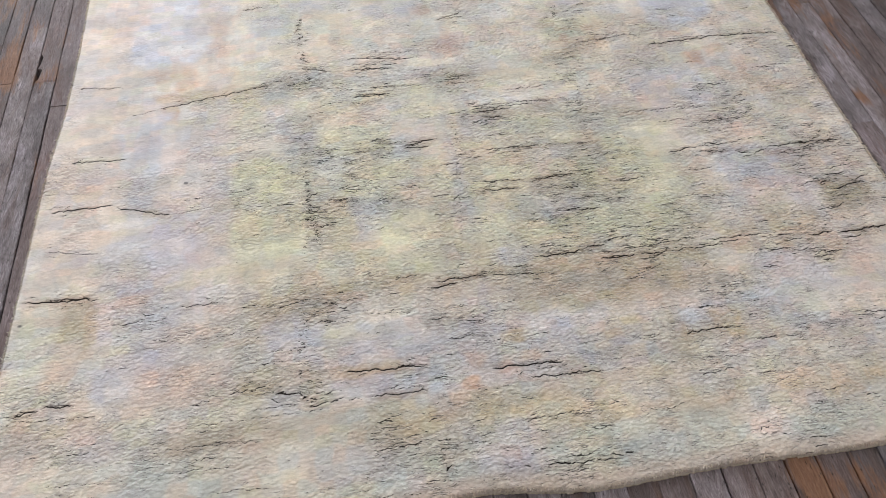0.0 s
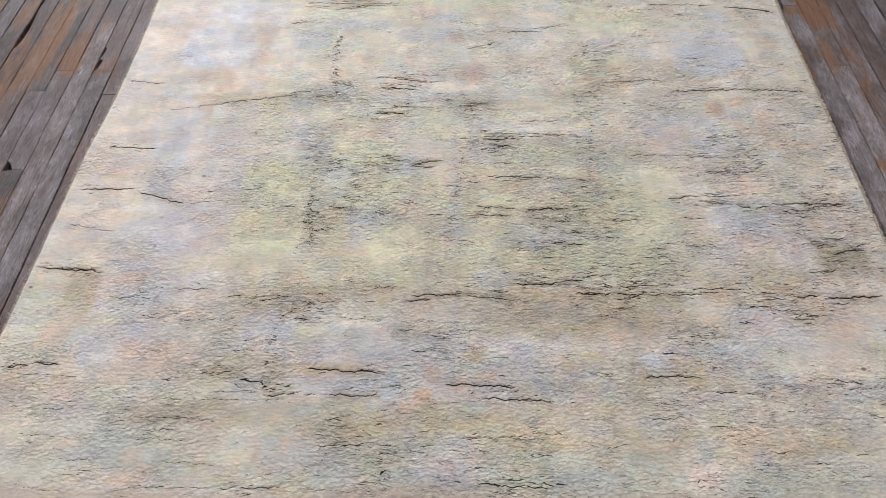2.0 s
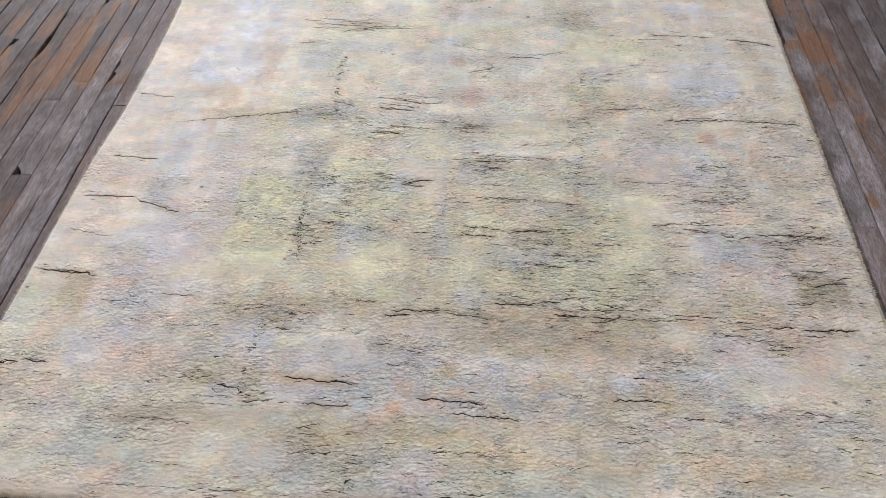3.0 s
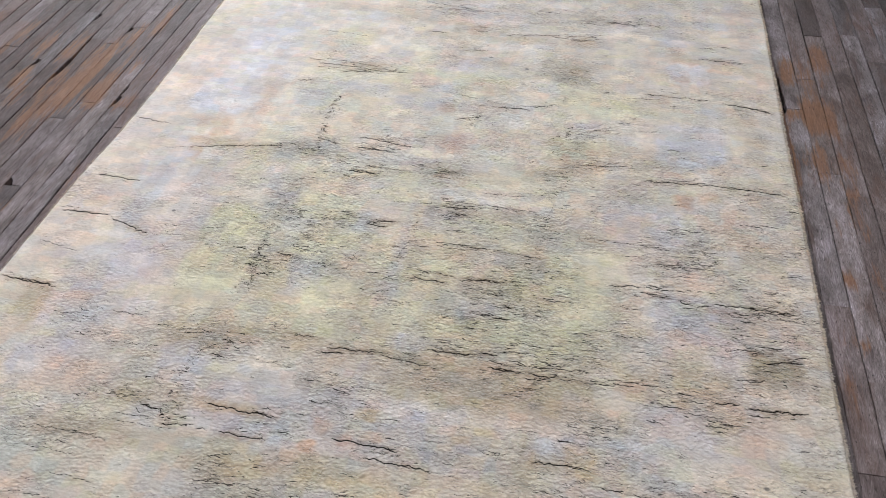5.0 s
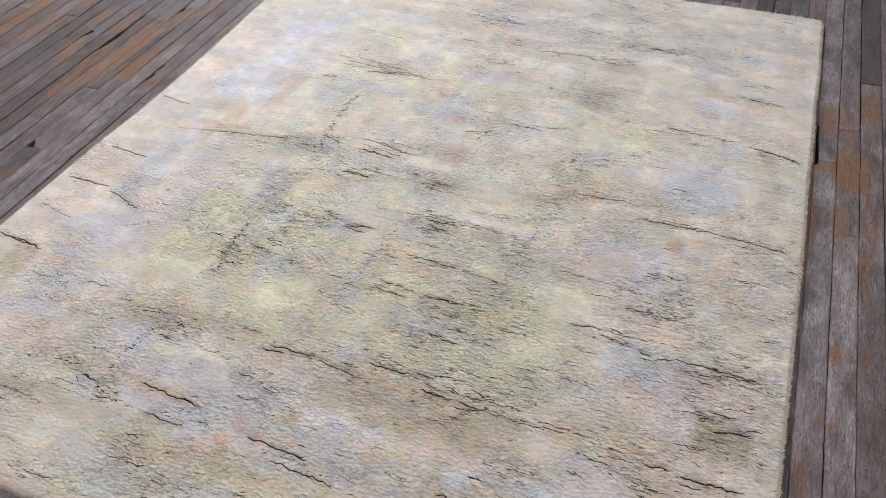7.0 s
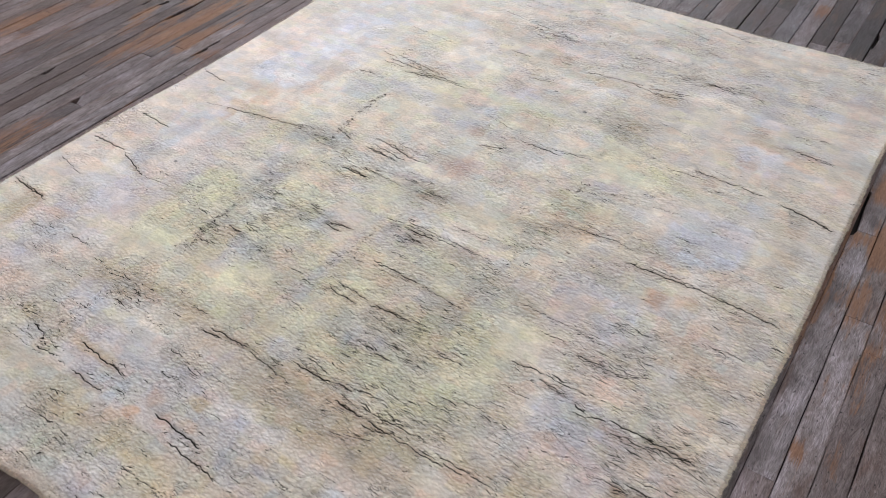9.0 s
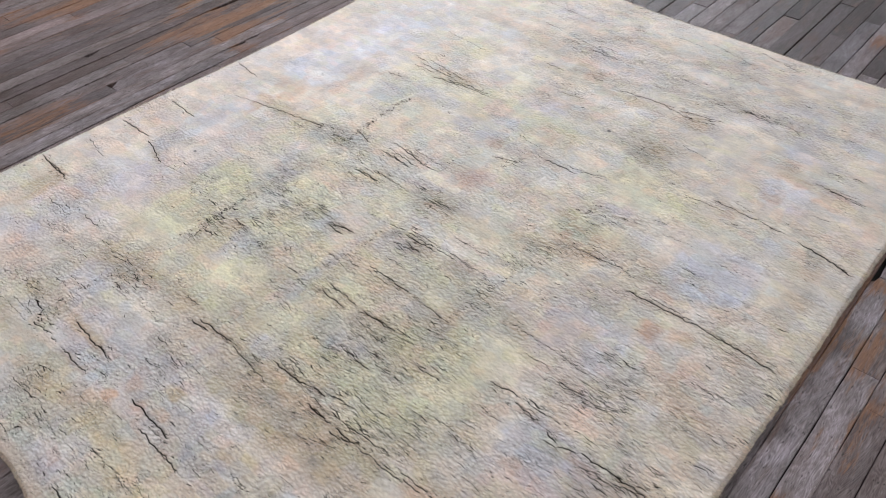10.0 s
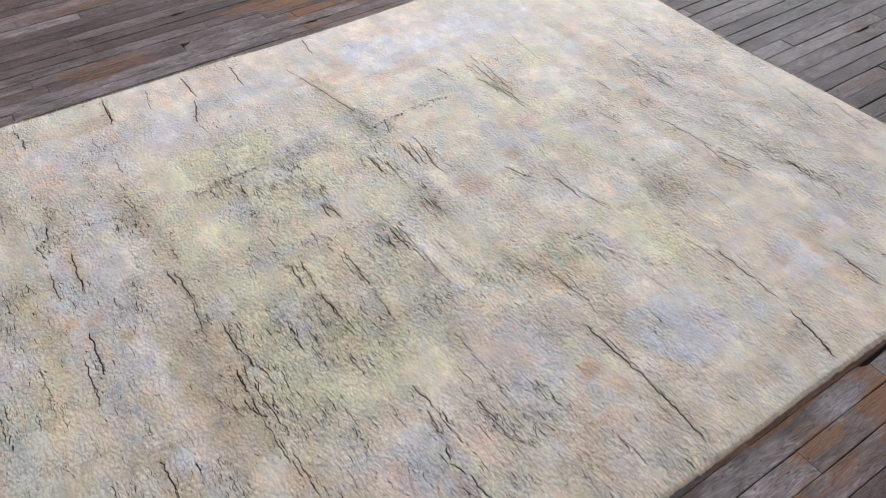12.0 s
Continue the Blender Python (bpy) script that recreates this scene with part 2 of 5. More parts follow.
PILE = make_pile()
WOOD = make_plank_wood()
SUBFLOOR = make_plain("joint_shade_subfloor", (0.012, 0.011, 0.010), 0.95, 20, 0.3)
PLASTER = make_plain("white_painted_plaster", (0.74, 0.73, 0.71), 0.9, 3, 0.05)
CEILING_PAINT = make_plain("white_ceiling_paint", (0.80, 0.80, 0.79), 0.9, 3, 0.04)
PALE_WOOD = make_plain("window_frame_paint", (0.75, 0.74, 0.72), 0.5, 8, 0.06)
WARP = make_plain("cotton_backing", (0.42, 0.36, 0.28), 0.95, 120, 0.3)


# ---- helpers for meshes ----
def part(name, bm, mat, parent=None, label=""):
    me = bpy.data.meshes.new(name)
    bm.to_mesh(me)
    bm.free()
    me.materials.append(mat)
    ob = new(name, me)
    if parent:
        ob.parent = parent
    return tagged(ob, label)


def box(bm, x0, x1, y0, y1, z0, z1):
    m = Matrix.LocRotScale(((x0 + x1) / 2, (y0 + y1) / 2, (z0 + z1) / 2), None, (x1 - x0, y1 - y0, z1 - z0))
    bmesh.ops.create_cube(bm, size=1.0, matrix=m)
    return bm


def grid_mesh(name, verts, quads, mat, smooth=True):
    """A mesh from arrays of vertices (n, 3) and of four corners each (m, 4)."""
    me = bpy.data.meshes.new(name)
    me.vertices.add(len(verts))
    me.vertices.foreach_set("co", np.asarray(verts, np.float32).ravel())
    me.loops.add(len(quads) * 4)
    me.loops.foreach_set("vertex_index", np.asarray(quads, np.int32).ravel())
    me.polygons.add(len(quads))
    me.polygons.foreach_set("loop_start", np.arange(0, len(quads) * 4, 4, dtype=np.int32))
    me.polygons.foreach_set("use_smooth", np.full(len(quads), smooth))
    me.update(calc_edges=True)
    me.materials.append(mat)
    return me


TABLE = np.random.RandomState(7).rand(16, 256, 256)


def soft_noise(x, y, cx, cy, seed):
    """Smooth noise from 0 to 1 with cells of cx by cy metres."""
    tab = TABLE[seed % 16]
    gx, gy = x / cx + 31.7 * seed, y / cy + 17.3 * seed
    i, j = np.floor(gx).astype(int), np.floor(gy).astype(int)
    fx, fy = gx - i, gy - j
    fx, fy = fx * fx * (3 - 2 * fx), fy * fy * (3 - 2 * fy)
    i0, i1, j0, j1 = i % 256, (i + 1) % 256, j % 256, (j + 1) % 256
    return (tab[i0, j0] * (1 - fx) + tab[i1, j0] * fx) * (1 - fy) + (tab[i0, j1] * (1 - fx) + tab[i1, j1] * fx) * fy


def step(a, b, v):
    v = np.clip((v - a) / (b - a), 0, 1)
    return v * v * (3 - 2 * v)


# ---- the room: plain walls and ceiling round the floor ----
X0, X1, Y0, Y1, HIGH = ROOM
T = 0.2
wall_s = part("wall_south", box(bmesh.new(), X0 - T, X1 + T, Y0 - T, Y0, -0.05, HIGH), PLASTER)
wall_w = part("wall_west", box(bmesh.new(), X0 - T, X0, Y0, Y1, -0.05, HIGH), PLASTER)
wall_e = part("wall_east", box(bmesh.new(), X1, X1 + T, Y0, Y1, -0.05, HIGH), PLASTER)
north = bmesh.new()
WINDOWS = ((-3.05, -1.35), (0.75, 2.45))
SILL, HEAD = 0.95, 2.55
cuts = [X0 - T, *[v for w in WINDOWS for v in w], X1 + T]
for a, b in zip(cuts[::2], cuts[1::2]):
    box(north, a, b, Y1, Y1 + T, -0.05, HIGH)
for a, b in WINDOWS:
    box(north, a, b, Y1, Y1 + T, -0.05, SILL)
    box(north, a, b, Y1, Y1 + T, HEAD, HIGH)
wall_n = part("wall_north", north, PLASTER)
for ob in (wall_s, wall_w, wall_e, wall_n):
    tagged(ob, "plain white painted plaster wall", "wall", kind="structure")
tagged(part("ceiling", box(bmesh.new(), X0 - T, X1 + T, Y0 - T, Y1 + T, HIGH, HIGH + T), CEILING_PAINT), "plain white painted ceiling", "ceiling", kind="structure")
# windows are assumed, never in view, and house the far area lamps
for n, (a, b) in enumerate(WINDOWS):
    bm = bmesh.new()
    for w0, w1, h0, h1 in ((a, a + 0.06, SILL, HEAD), (b - 0.06, b, SILL, HEAD), (a + 0.06, b - 0.06, SILL, SILL + 0.06), (a + 0.06, b - 0.06, HEAD - 0.06, HEAD)):
        box(bm, w0, w1, Y1 + 0.12, Y1 + 0.17, h0, h1)
    win = tagged(new("window_%d" % (n + 1)), "assumed plain white-painted window, out of view, holding an area lamp", "window", kind="structure")
    part("window_frame", bm, PALE_WOOD, win)

# ---- the rug ----
LONG, WIDE = 1330, 770
CREAM, BLUE, GREY = (0.74, 0.70, 0.635), (0.595, 0.597, 0.622), (0.43, 0.425, 0.425)
PEACH, ROSE, ORANGE = (0.69, 0.575, 0.495), (0.54, 0.41, 0.365), (0.62, 0.44, 0.33)
GOLD, OLIVE, TAN, MINT = (0.60, 0.50, 0.345), (0.64, 0.62, 0.45), (0.42, 0.355, 0.28), (0.575, 0.585, 0.51)
LILAC, SAND, LAVENDER = (0.62, 0.588, 0.604), (0.53, 0.465, 0.36), (0.665, 0.663, 0.70)
PINK, YELLOW = (0.73, 0.64, 0.585), (0.71, 0.69, 0.51)

gu, gv = np.meshgrid(np.linspace(0, 1, WIDE), np.linspace(0, 1, LONG))


def rug_outline(u, v):
    """The place of (u, v), both 0 to 1: the rug's sides are not quite straight."""
    y_mid = 0.86 + v * 2.64
    x_mid = -0.965 + u * 2.115
    left = -0.962 - 0.017 * step(2.15, 1.75, y_mid) - 0.016 * ((y_mid - 2.1) / 0.9) ** 2 / (1 + ((y_mid - 2.1) / 1.2) ** 2) + 0.009 * (soft_noise(y_mid, 0 * y_mid, 0.21, 1, 1) - 0.5)
    right = 1.150 + 0.003 * (y_mid - 2.1) + 0.005 * (soft_noise(y_mid, 0 * y_mid, 0.23, 1, 2) - 0.5)
    near = 0.858 + 0.018 * np.exp(-((x_mid - 0.01) / 0.13) ** 2) + 0.022 * (soft_noise(x_mid, 0 * x_mid, 0.26, 1, 3) - 0.5)
    far = 3.487 + 0.085 * step(0.25, -1.1, x_mid) + 0.010 * (soft_noise(x_mid, 0 * x_mid, 0.2, 1, 4) - 0.5)
    x, y = left + u * (right - left), near + v * (far - near)
    # rounded corners
    du, dv = np.minimum(u, 1 - u) * 2.11, np.minimum(v, 1 - v) * 2.64
    pull = 0.010 * np.exp(-(du + dv) / 0.02)
    rough = 0.0030 * np.exp(-np.minimum(du, dv) / 0.008)
    x = x + rough * (soft_noise(y, x, 0.009, 0.02, 11) + soft_noise(y, x, 0.004, 0.02, 12) - 1)
    y = y + rough * (soft_noise(x, y, 0.009, 0.02, 13) + soft_noise(x, y, 0.004, 0.02, 14) - 1)
    return x + pull * np.sign(0.5 - u), y + pull * np.sign(0.5 - v)


rx, ry = rug_outline(gu, gv)
wx = rx + 0.016 * (soft_noise(rx, ry, 0.11, 0.09, 5) - 0.5) + 0.016 * (soft_noise(rx, ry, 0.024, 0.02, 6) - 0.5)
wy = ry + 0.014 * (soft_noise(rx, ry, 0.12, 0.08, 7) - 0.5) + 0.014 * (soft_noise(rx, ry, 0.024, 0.016, 8) - 0.5)

dyes = np.empty((LONG, WIDE, 3))
dyes[:] = (0.675, 0.625, 0.552)
groove = np.zeros((LONG, WIDE))
parting = np.zeros((LONG, WIDE))
opening = np.zeros((LONG, WIDE))
lift = np.zeros((LONG, WIDE))
thin = np.zeros((LONG, WIDE))
rust = np.zeros((LONG, WIDE))


def window_of(x0, x1, y0, y1):
    """Rows and columns of the rug that may lie within these bounds."""
    r0, r1 = np.searchsorted(ry[:, WIDE // 2], (y0 - 0.06, y1 + 0.06))
    c0, c1 = np.searchsorted(rx[LONG // 2], (x0 - 0.06, x1 + 0.06))
    return slice(r0, r1), slice(c0, c1)


def dye(x, y, a, b, colour, amount):
    """A faded patch of the design, about 2a by 2b, with soft uneven borders."""
    w = window_of(x - 1.5 * a, x + 1.5 * a, y - 1.5 * b, y + 1.5 * b)
    d = (np.abs((wx[w] - x) / a) ** 4 + np.abs((wy[w] - y) / b) ** 4) ** 0.25
    soft = min(0.4, 0.018 / min(a, b))
    m = amount * DYE_STRENGTH * step(1 + soft, 1 - soft, d) * (0.45 + 0.6 * soft_noise(rx[w], ry[w], 0.030, 0.018, 9) + 0.5 * soft_noise(rx[w], ry[w], 0.011, 0.007, 4))
    dyes[w] += np.clip(m, 0, 1)[..., None] * (np.array(colour) - dyes[w])


def jag(along, cell, seed):
    """Broken lines between random values, one for each cell."""
    g = along / cell + 50
    i = np.floor(g).astype(int)
    row = TABLE[seed % 16][(seed * 13) % 256]
    return row[i % 256] * (1 - (g - i)) + row[(i + 1) % 256] * (g - i)


def crease(x0, y0, x1, y1, amount, single=False):
    """A parting of the old pile that runs from one place to another, wavering, with a raised lip."""
    if not single and abs(y1 - y0) > 1.5 * abs(x1 - x0):
        ladder(x0, y0, x1, y1, amount)
        return
    w = window_of(min(x0, x1), max(x0, x1), min(y0, y1), max(y0, y1))
    px, py = rx[w], ry[w]
    length = math.hypot(x1 - x0, y1 - y0)
    tx, ty = (x1 - x0) / length, (y1 - y0) / length
    along = (px - x0) * tx + (py - y0) * ty
    across = -(px - x0) * ty + (py - y0) * tx
    s = int(abs(x0 * 977 + y0 * 613)) % 16
    across = across + 0.004 * (soft_noise(along, 0 * along, 0.034, 1, s) - 0.5) + 0.0062 * (jag(along, 0.011, s) - 0.5) + 0.0030 * (jag(along, 0.0038, s + 1) - 0.5)
    tail = min(0.02, 0.4 * length)
    ends = step(-0.6 * tail, tail, along) * step(length + 0.6 * tail, length - tail, along)
    broken = step(0.17, 0.36, 0.5 * soft_noise(along, 0 * along, 0.022, 1, s + 2) + 0.5 * jag(along, 0.0075, s + 5) + 0.17 * amount + 0.12 * step(0.7, 1.0, amount)) if length > 0.04 else 1.0
    half = (0.0004 + 0.0013 * amount) * ends * broken
    depth = amount * ends * broken * np.exp(-(across / (0.0012 + 0.0010 * amount)) ** 2)
    groove[w] = np.maximum(groove[w], depth)
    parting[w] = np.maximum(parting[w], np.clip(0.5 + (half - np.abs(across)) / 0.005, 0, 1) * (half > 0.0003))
    rust[w] = np.maximum(rust[w], amount * ends * np.exp(-((across + 0.003) / 0.010) ** 2))
    thin[w] = np.maximum(thin[w], 0.55 * amount * ends * np.exp(-(across / 0.016) ** 2))
    opening[w] = np.maximum(opening[w], 0.6 * amount * ends * np.exp(-(across / 0.008) ** 2))
    lift[w] += 0.0008 * amount * ends * np.exp(-((across - 0.012) / 0.012) ** 2)
    if amount >= 0.5 and length > 0.05:
        # finer splits run beside a deep one
        rng = random.Random(int(x0 * 5000) * 31 + int(y0 * 5000))
        for _ in range(int(1 + length / 0.05)):
            f, g = rng.uniform(-0.05, 0.75), rng.uniform(0.008, 0.034)
            dy = rng.choice((-1, 1)) * rng.uniform(0.003, 0.016)
            sx, sy = x0 + tx * length * f - ty * dy, y0 + ty * length * f + tx * dy
            turn = rng.uniform(-0.16, 0.16)
            crease(sx, sy, sx + g * (tx - ty * turn), sy + g * (ty + tx * turn), rng.uniform(0.15, 0.5))


def ladder(x0, y0, x1, y1, amount):
    """A parting along the warp: a row of many short splits, one above the other, in a darkened band."""
    rng = random.Random(int(x0 * 3000) * 13 + int(y0 * 3000))
    count = max(3, int(abs(y1 - y0) / 0.0075))
    for k in range(count):
        f = (k + rng.uniform(-0.3, 0.3)) / count
        x, y = x0 + (x1 - x0) * f + rng.gauss(0, 0.005), y0 + (y1 - y0) * f
        g, lean = rng.uniform(0.006, 0.016), rng.gauss(0, 0.35)
        crease(x - g / 2, y, x + g / 2, y + 0.8 * g * max(-1, min(1, lean)), rng.uniform(0.4, 0.8) * (0.5 + amount / 2), True)
        if rng.random() < 0.35 + 0.5 * amount:
            x, g = x + rng.gauss(0, 0.003), rng.uniform(0.005, 0.013)
            crease(x, y, x + g * rng.gauss(0, 0.35), y + g, rng.uniform(0.25, 0.6) * (0.4 + 0.7 * amount), True)


def cluster(x, y, a, b, count, steep=0.35):
    """A patch of many short splits, where the pile is most worn and the gaps painted dark crowd together."""
    w = window_of(x - 1.4 * a, x + 1.4 * a, y - 1.4 * b, y + 1.4 * b)
    d = np.hypot((wx[w] - x) / (a + 0.012), (wy[w] - y) / (b + 0.012))
    m = step(1.35, 0.3, d) * min(1.0, 0.45 + count / 40)
    thin[w] = np.maximum(thin[w], m)
    opening[w] = np.maximum(opening[w], 0.24 * m)
    rng = random.Random(int(x * 4000) * 17 + int(y * 4000))
    for _ in range(int(0.15 * count)):
        r, ang = math.sqrt(rng.random()), rng.uniform(0, 6.283)
        px, py = x + a * r * math.cos(ang), y + b * r * math.sin(ang)
        slope, g = rng.gauss(0, 0.6 * steep), rng.uniform(0.008, 0.030)
        crease(px, py, px + g * math.cos(slope), py + g * math.sin(slope), rng.uniform(0.15, 0.6))


def spot(x, y, size):
    """A small dark stain in the wool."""
    w = window_of(x - size, x + size, y - size, y + size)
    m = step(size * 1.2, size * 0.6, np.hypot((rx[w] - x) * 0.75, ry[w] - y))
    dyes[w] += 0.85 * m[..., None] * (np.array((0.07, 0.068, 0.075)) - dyes[w])


def worn_map(x, y):
    """How worn the wool is at a place, from 0 to 1."""
    d = 0.52 * soft_noise(x, y, 0.20, 0.14, 14) + 0.48 * soft_noise(x, y, 0.07, 0.05, 15)
    d = d + 0.10 * step(-0.5, 0.3, x) + 0.08 * step(3.2, 1.6, y)
    return np.clip(d - 0.32 * step(-0.35, -0.70, x) * step(1.3, 1.9, y) - 0.13 * step(2.1, 2.7, y) - 0.05 * step(1.5, 1.15, y), 0, 1)


DYE_STRENGTH = 1.4
# the faded design, patch by patch: the near half, then the far half
dye(0.091, 1.639, 0.607, 0.266, OLIVE, 0.38)
dye(0.05, 2.28, 0.56, 0.36, YELLOW, 0.42)
dye(0.30, 2.45, 0.34, 0.22, OLIVE, 0.2)
dye(-0.869, 2.407, 0.090, 0.196, PINK, 0.5)
dye(-0.880, 1.849, 0.106, 0.386, PINK, 0.35)
dye(0.115, 2.280, 0.328, 0.196, CREAM, 0.55)
dye(0.506, 2.384, 0.256, 0.090, CREAM, 0.4)
dye(-0.635, 1.787, 0.135, 0.265, LILAC, 0.4)
dye(0.855, 1.550, 0.111, 0.136, LILAC, 0.5)
dye(-0.703, 1.361, 0.092, 0.179, LILAC, 0.5)
dye(0.788, 1.225, 0.100, 0.117, LILAC, 0.6)
dye(-0.451, 1.190, 0.136, 0.128, GREY, 0.12)
dye(0.101, 1.176, 0.368, 0.085, LILAC, 0.45)
dye(-0.171, 1.364, 0.342, 0.044, SAND, 0.32)
dye(0.389, 1.325, 0.246, 0.068, SAND, 0.65)
dye(-0.063, 1.063, 0.460, 0.032, SAND, 0.42)
dye(-0.366, 0.979, 0.268, 0.079, MINT, 0.4)
dye(0.320, 0.929, 0.240, 0.051, MINT, 0.55)
dye(0.740, 0.916, 0.132, 0.044, MINT, 0.45)
dye(0.780, 1.010, 0.131, 0.037, GOLD, 0.3)
dye(-0.767, 1.032, 0.140, 0.110, MINT, 0.25)
dye(-0.696, 2.425, 0.104, 0.158, LAVENDER, 0.85)
dye(-0.557, 2.428, 0.036, 0.143, ROSE, 0.22)
dye(-0.445, 2.397, 0.071, 0.163, CREAM, 0.5)
dye(-0.343, 2.401, 0.031, 0.149, GREY, 0.07)
dye(0.851, 2.316, 0.102, 0.103, LAVENDER, 0.85)
dye(0.696, 2.367, 0.057, 0.091, CREAM, 0.4)
dye(1.032, 2.283, 0.078, 0.148, CREAM, 0.35)
dye(-0.196, 2.303, 0.049, 0.040, ROSE, 0.18)
dye(0.071, 2.405, 0.026, 0.023, ORANGE, 0.30)
dye(0.132, 2.225, 0.058, 0.047, ROSE, 0.33)
dye(0.380, 2.305, 0.078, 0.063, PINK, 0.5)
dye(0.545, 2.202, 0.074, 0.056, ORANGE, 0.24)
dye(0.456, 2.181, 0.030, 0.023, ORANGE, 0.38)
dye(0.031, 2.517, 0.055, 0.051, BLUE, 0.5)
dye(-0.252, 2.479, 0.091, 0.031, BLUE, 0.4)
dye(0.292, 2.468, 0.109, 0.037, BLUE, 0.3)
dye(0.110, 2.085, 0.074, 0.066, GREY, 0.24)
dye(-0.332, 2.096, 0.074, 0.051, GREY, 0.21)
dye(0.491, 2.093, 0.065, 0.072, GREY, 0.18)
dye(0.406, 2.133, 0.099, 0.021, SAND, 0.4)
dye(0.200, 2.077, 0.180, 0.030, SAND, 0.45)
dye(-0.323, 2.256, 0.103, 0.124, CREAM, 0.35)
dye(-0.382, 1.974, 0.048, 0.062, CREAM, 0.75)
dye(-0.081, 1.966, 0.064, 0.052, CREAM, 0.55)
dye(0.223, 1.977, 0.119, 0.036, CREAM, 0.75)
dye(0.398, 1.976, 0.111, 0.048, CREAM, 0.5)
dye(0.329, 1.720, 0.041, 0.033, CREAM, 0.65)
dye(0.295, 1.689, 0.023, 0.020, CREAM, 0.5)
dye(1.074, 1.712, 0.088, 0.035, CREAM, 0.9)
dye(0.791, 1.719, 0.161, 0.043, CREAM, 0.35)
dye(-0.169, 2.108, 0.132, 0.056, CREAM, 0.35)
dye(-0.702, 2.225, 0.044, 0.032, ORANGE, 0.34)
dye(-0.626, 2.224, 0.025, 0.032, ORANGE, 0.47)
dye(-0.673, 2.050, 0.021, 0.043, ORANGE, 0.64)
dye(-0.687, 2.119, 0.037, 0.022, ORANGE, 0.51)
dye(-0.751, 2.061, 0.021, 0.021, ORANGE, 0.30)
dye(-0.797, 2.096, 0.165, 0.020, PINK, 0.6)
dye(-0.539, 2.112, 0.150, 0.021, SAND, 0.5)
dye(-0.765, 2.144, 0.050, 0.026, BLUE, 0.25)
dye(0.829, 2.051, 0.026, 0.031, ORANGE, 0.64)
dye(0.896, 2.071, 0.029, 0.022, ORANGE, 0.47)
dye(0.792, 2.164, 0.040, 0.014, ORANGE, 0.38)
dye(1.043, 2.125, 0.099, 0.060, SAND, 0.25)
dye(0.994, 2.026, 0.064, 0.077, PINK, 0.4)
dye(0.789, 1.932, 0.047, 0.072, LAVENDER, 0.7)
dye(0.896, 1.971, 0.048, 0.069, LAVENDER, 0.55)
dye(0.664, 1.944, 0.063, 0.096, LILAC, 0.35)
dye(1.078, 1.981, 0.026, 0.056, GREY, 0.21)
dye(0.872, 1.788, 0.090, 0.040, PINK, 0.4)
dye(-0.736, 1.974, 0.072, 0.095, BLUE, 0.55)
dye(-0.723, 1.806, 0.061, 0.076, BLUE, 0.35)
dye(-0.611, 1.810, 0.076, 0.119, PINK, 0.35)
dye(-0.567, 1.875, 0.062, 0.023, ROSE, 0.21)
dye(-0.918, 1.842, 0.077, 0.067, PEACH, 0.5)
dye(-0.907, 1.669, 0.087, 0.040, PEACH, 0.35)
dye(-0.840, 1.692, 0.088, 0.028, CREAM, 0.45)
dye(-0.886, 1.583, 0.071, 0.027, ROSE, 0.18)
dye(-0.710, 1.534, 0.067, 0.040, ORANGE, 0.15)
dye(-0.637, 1.593, 0.071, 0.075, LILAC, 0.5)
dye(-0.744, 1.564, 0.064, 0.056, BLUE, 0.3)
dye(-0.715, 1.448, 0.038, 0.023, ORANGE, 0.24)
dye(-0.427, 1.762, 0.067, 0.067, YELLOW, 0.6)
dye(-0.404, 1.576, 0.085, 0.074, YELLOW, 0.9)
dye(-0.539, 1.598, 0.043, 0.113, PEACH, 0.35)
dye(-0.315, 1.917, 0.057, 0.092, GREY, 0.33)
dye(-0.291, 1.720, 0.021, 0.182, GREY, 0.13)
dye(-0.160, 1.881, 0.093, 0.050, YELLOW, 0.55)
dye(-0.184, 1.958, 0.072, 0.024, PEACH, 0.4)
dye(-0.174, 1.703, 0.059, 0.081, YELLOW, 0.35)
dye(-0.234, 1.788, 0.045, 0.043, BLUE, 0.3)
dye(-0.043, 1.675, 0.047, 0.028, ROSE, 0.21)
dye(-0.100, 1.757, 0.060, 0.037, YELLOW, 0.4)
dye(-0.159, 1.589, 0.048, 0.053, BLUE, 0.5)
dye(-0.229, 1.571, 0.028, 0.056, YELLOW, 0.4)
dye(-0.089, 1.542, 0.084, 0.055, YELLOW, 0.45)
dye(0.068, 1.812, 0.014, 0.017, ORANGE, 0.51)
dye(0.072, 1.700, 0.018, 0.241, BLUE, 0.35)
dye(-0.014, 1.837, 0.061, 0.057, BLUE, 0.4)
dye(0.180, 1.865, 0.077, 0.049, BLUE, 0.45)
dye(0.141, 1.769, 0.051, 0.026, PEACH, 0.3)
dye(0.272, 1.857, 0.077, 0.027, YELLOW, 0.4)
dye(0.353, 1.935, 0.028, 0.021, ROSE, 0.27)
dye(0.302, 1.911, 0.093, 0.019, SAND, 0.35)
dye(0.281, 1.585, 0.085, 0.053, GREY, 0.23)
dye(0.319, 1.557, 0.056, 0.026, BLUE, 0.4)
dye(0.174, 1.655, 0.072, 0.059, YELLOW, 0.45)
dye(0.504, 1.857, 0.084, 0.064, GREY, 0.30)
dye(0.466, 1.628, 0.037, 0.138, TAN, 0.22)
dye(0.550, 1.708, 0.074, 0.083, YELLOW, 0.55)
dye(0.578, 1.576, 0.057, 0.057, YELLOW, 0.6)
dye(0.364, 1.660, 0.058, 0.048, OLIVE, 0.4)
dye(0.446, 1.484, 0.123, 0.054, OLIVE, 0.55)
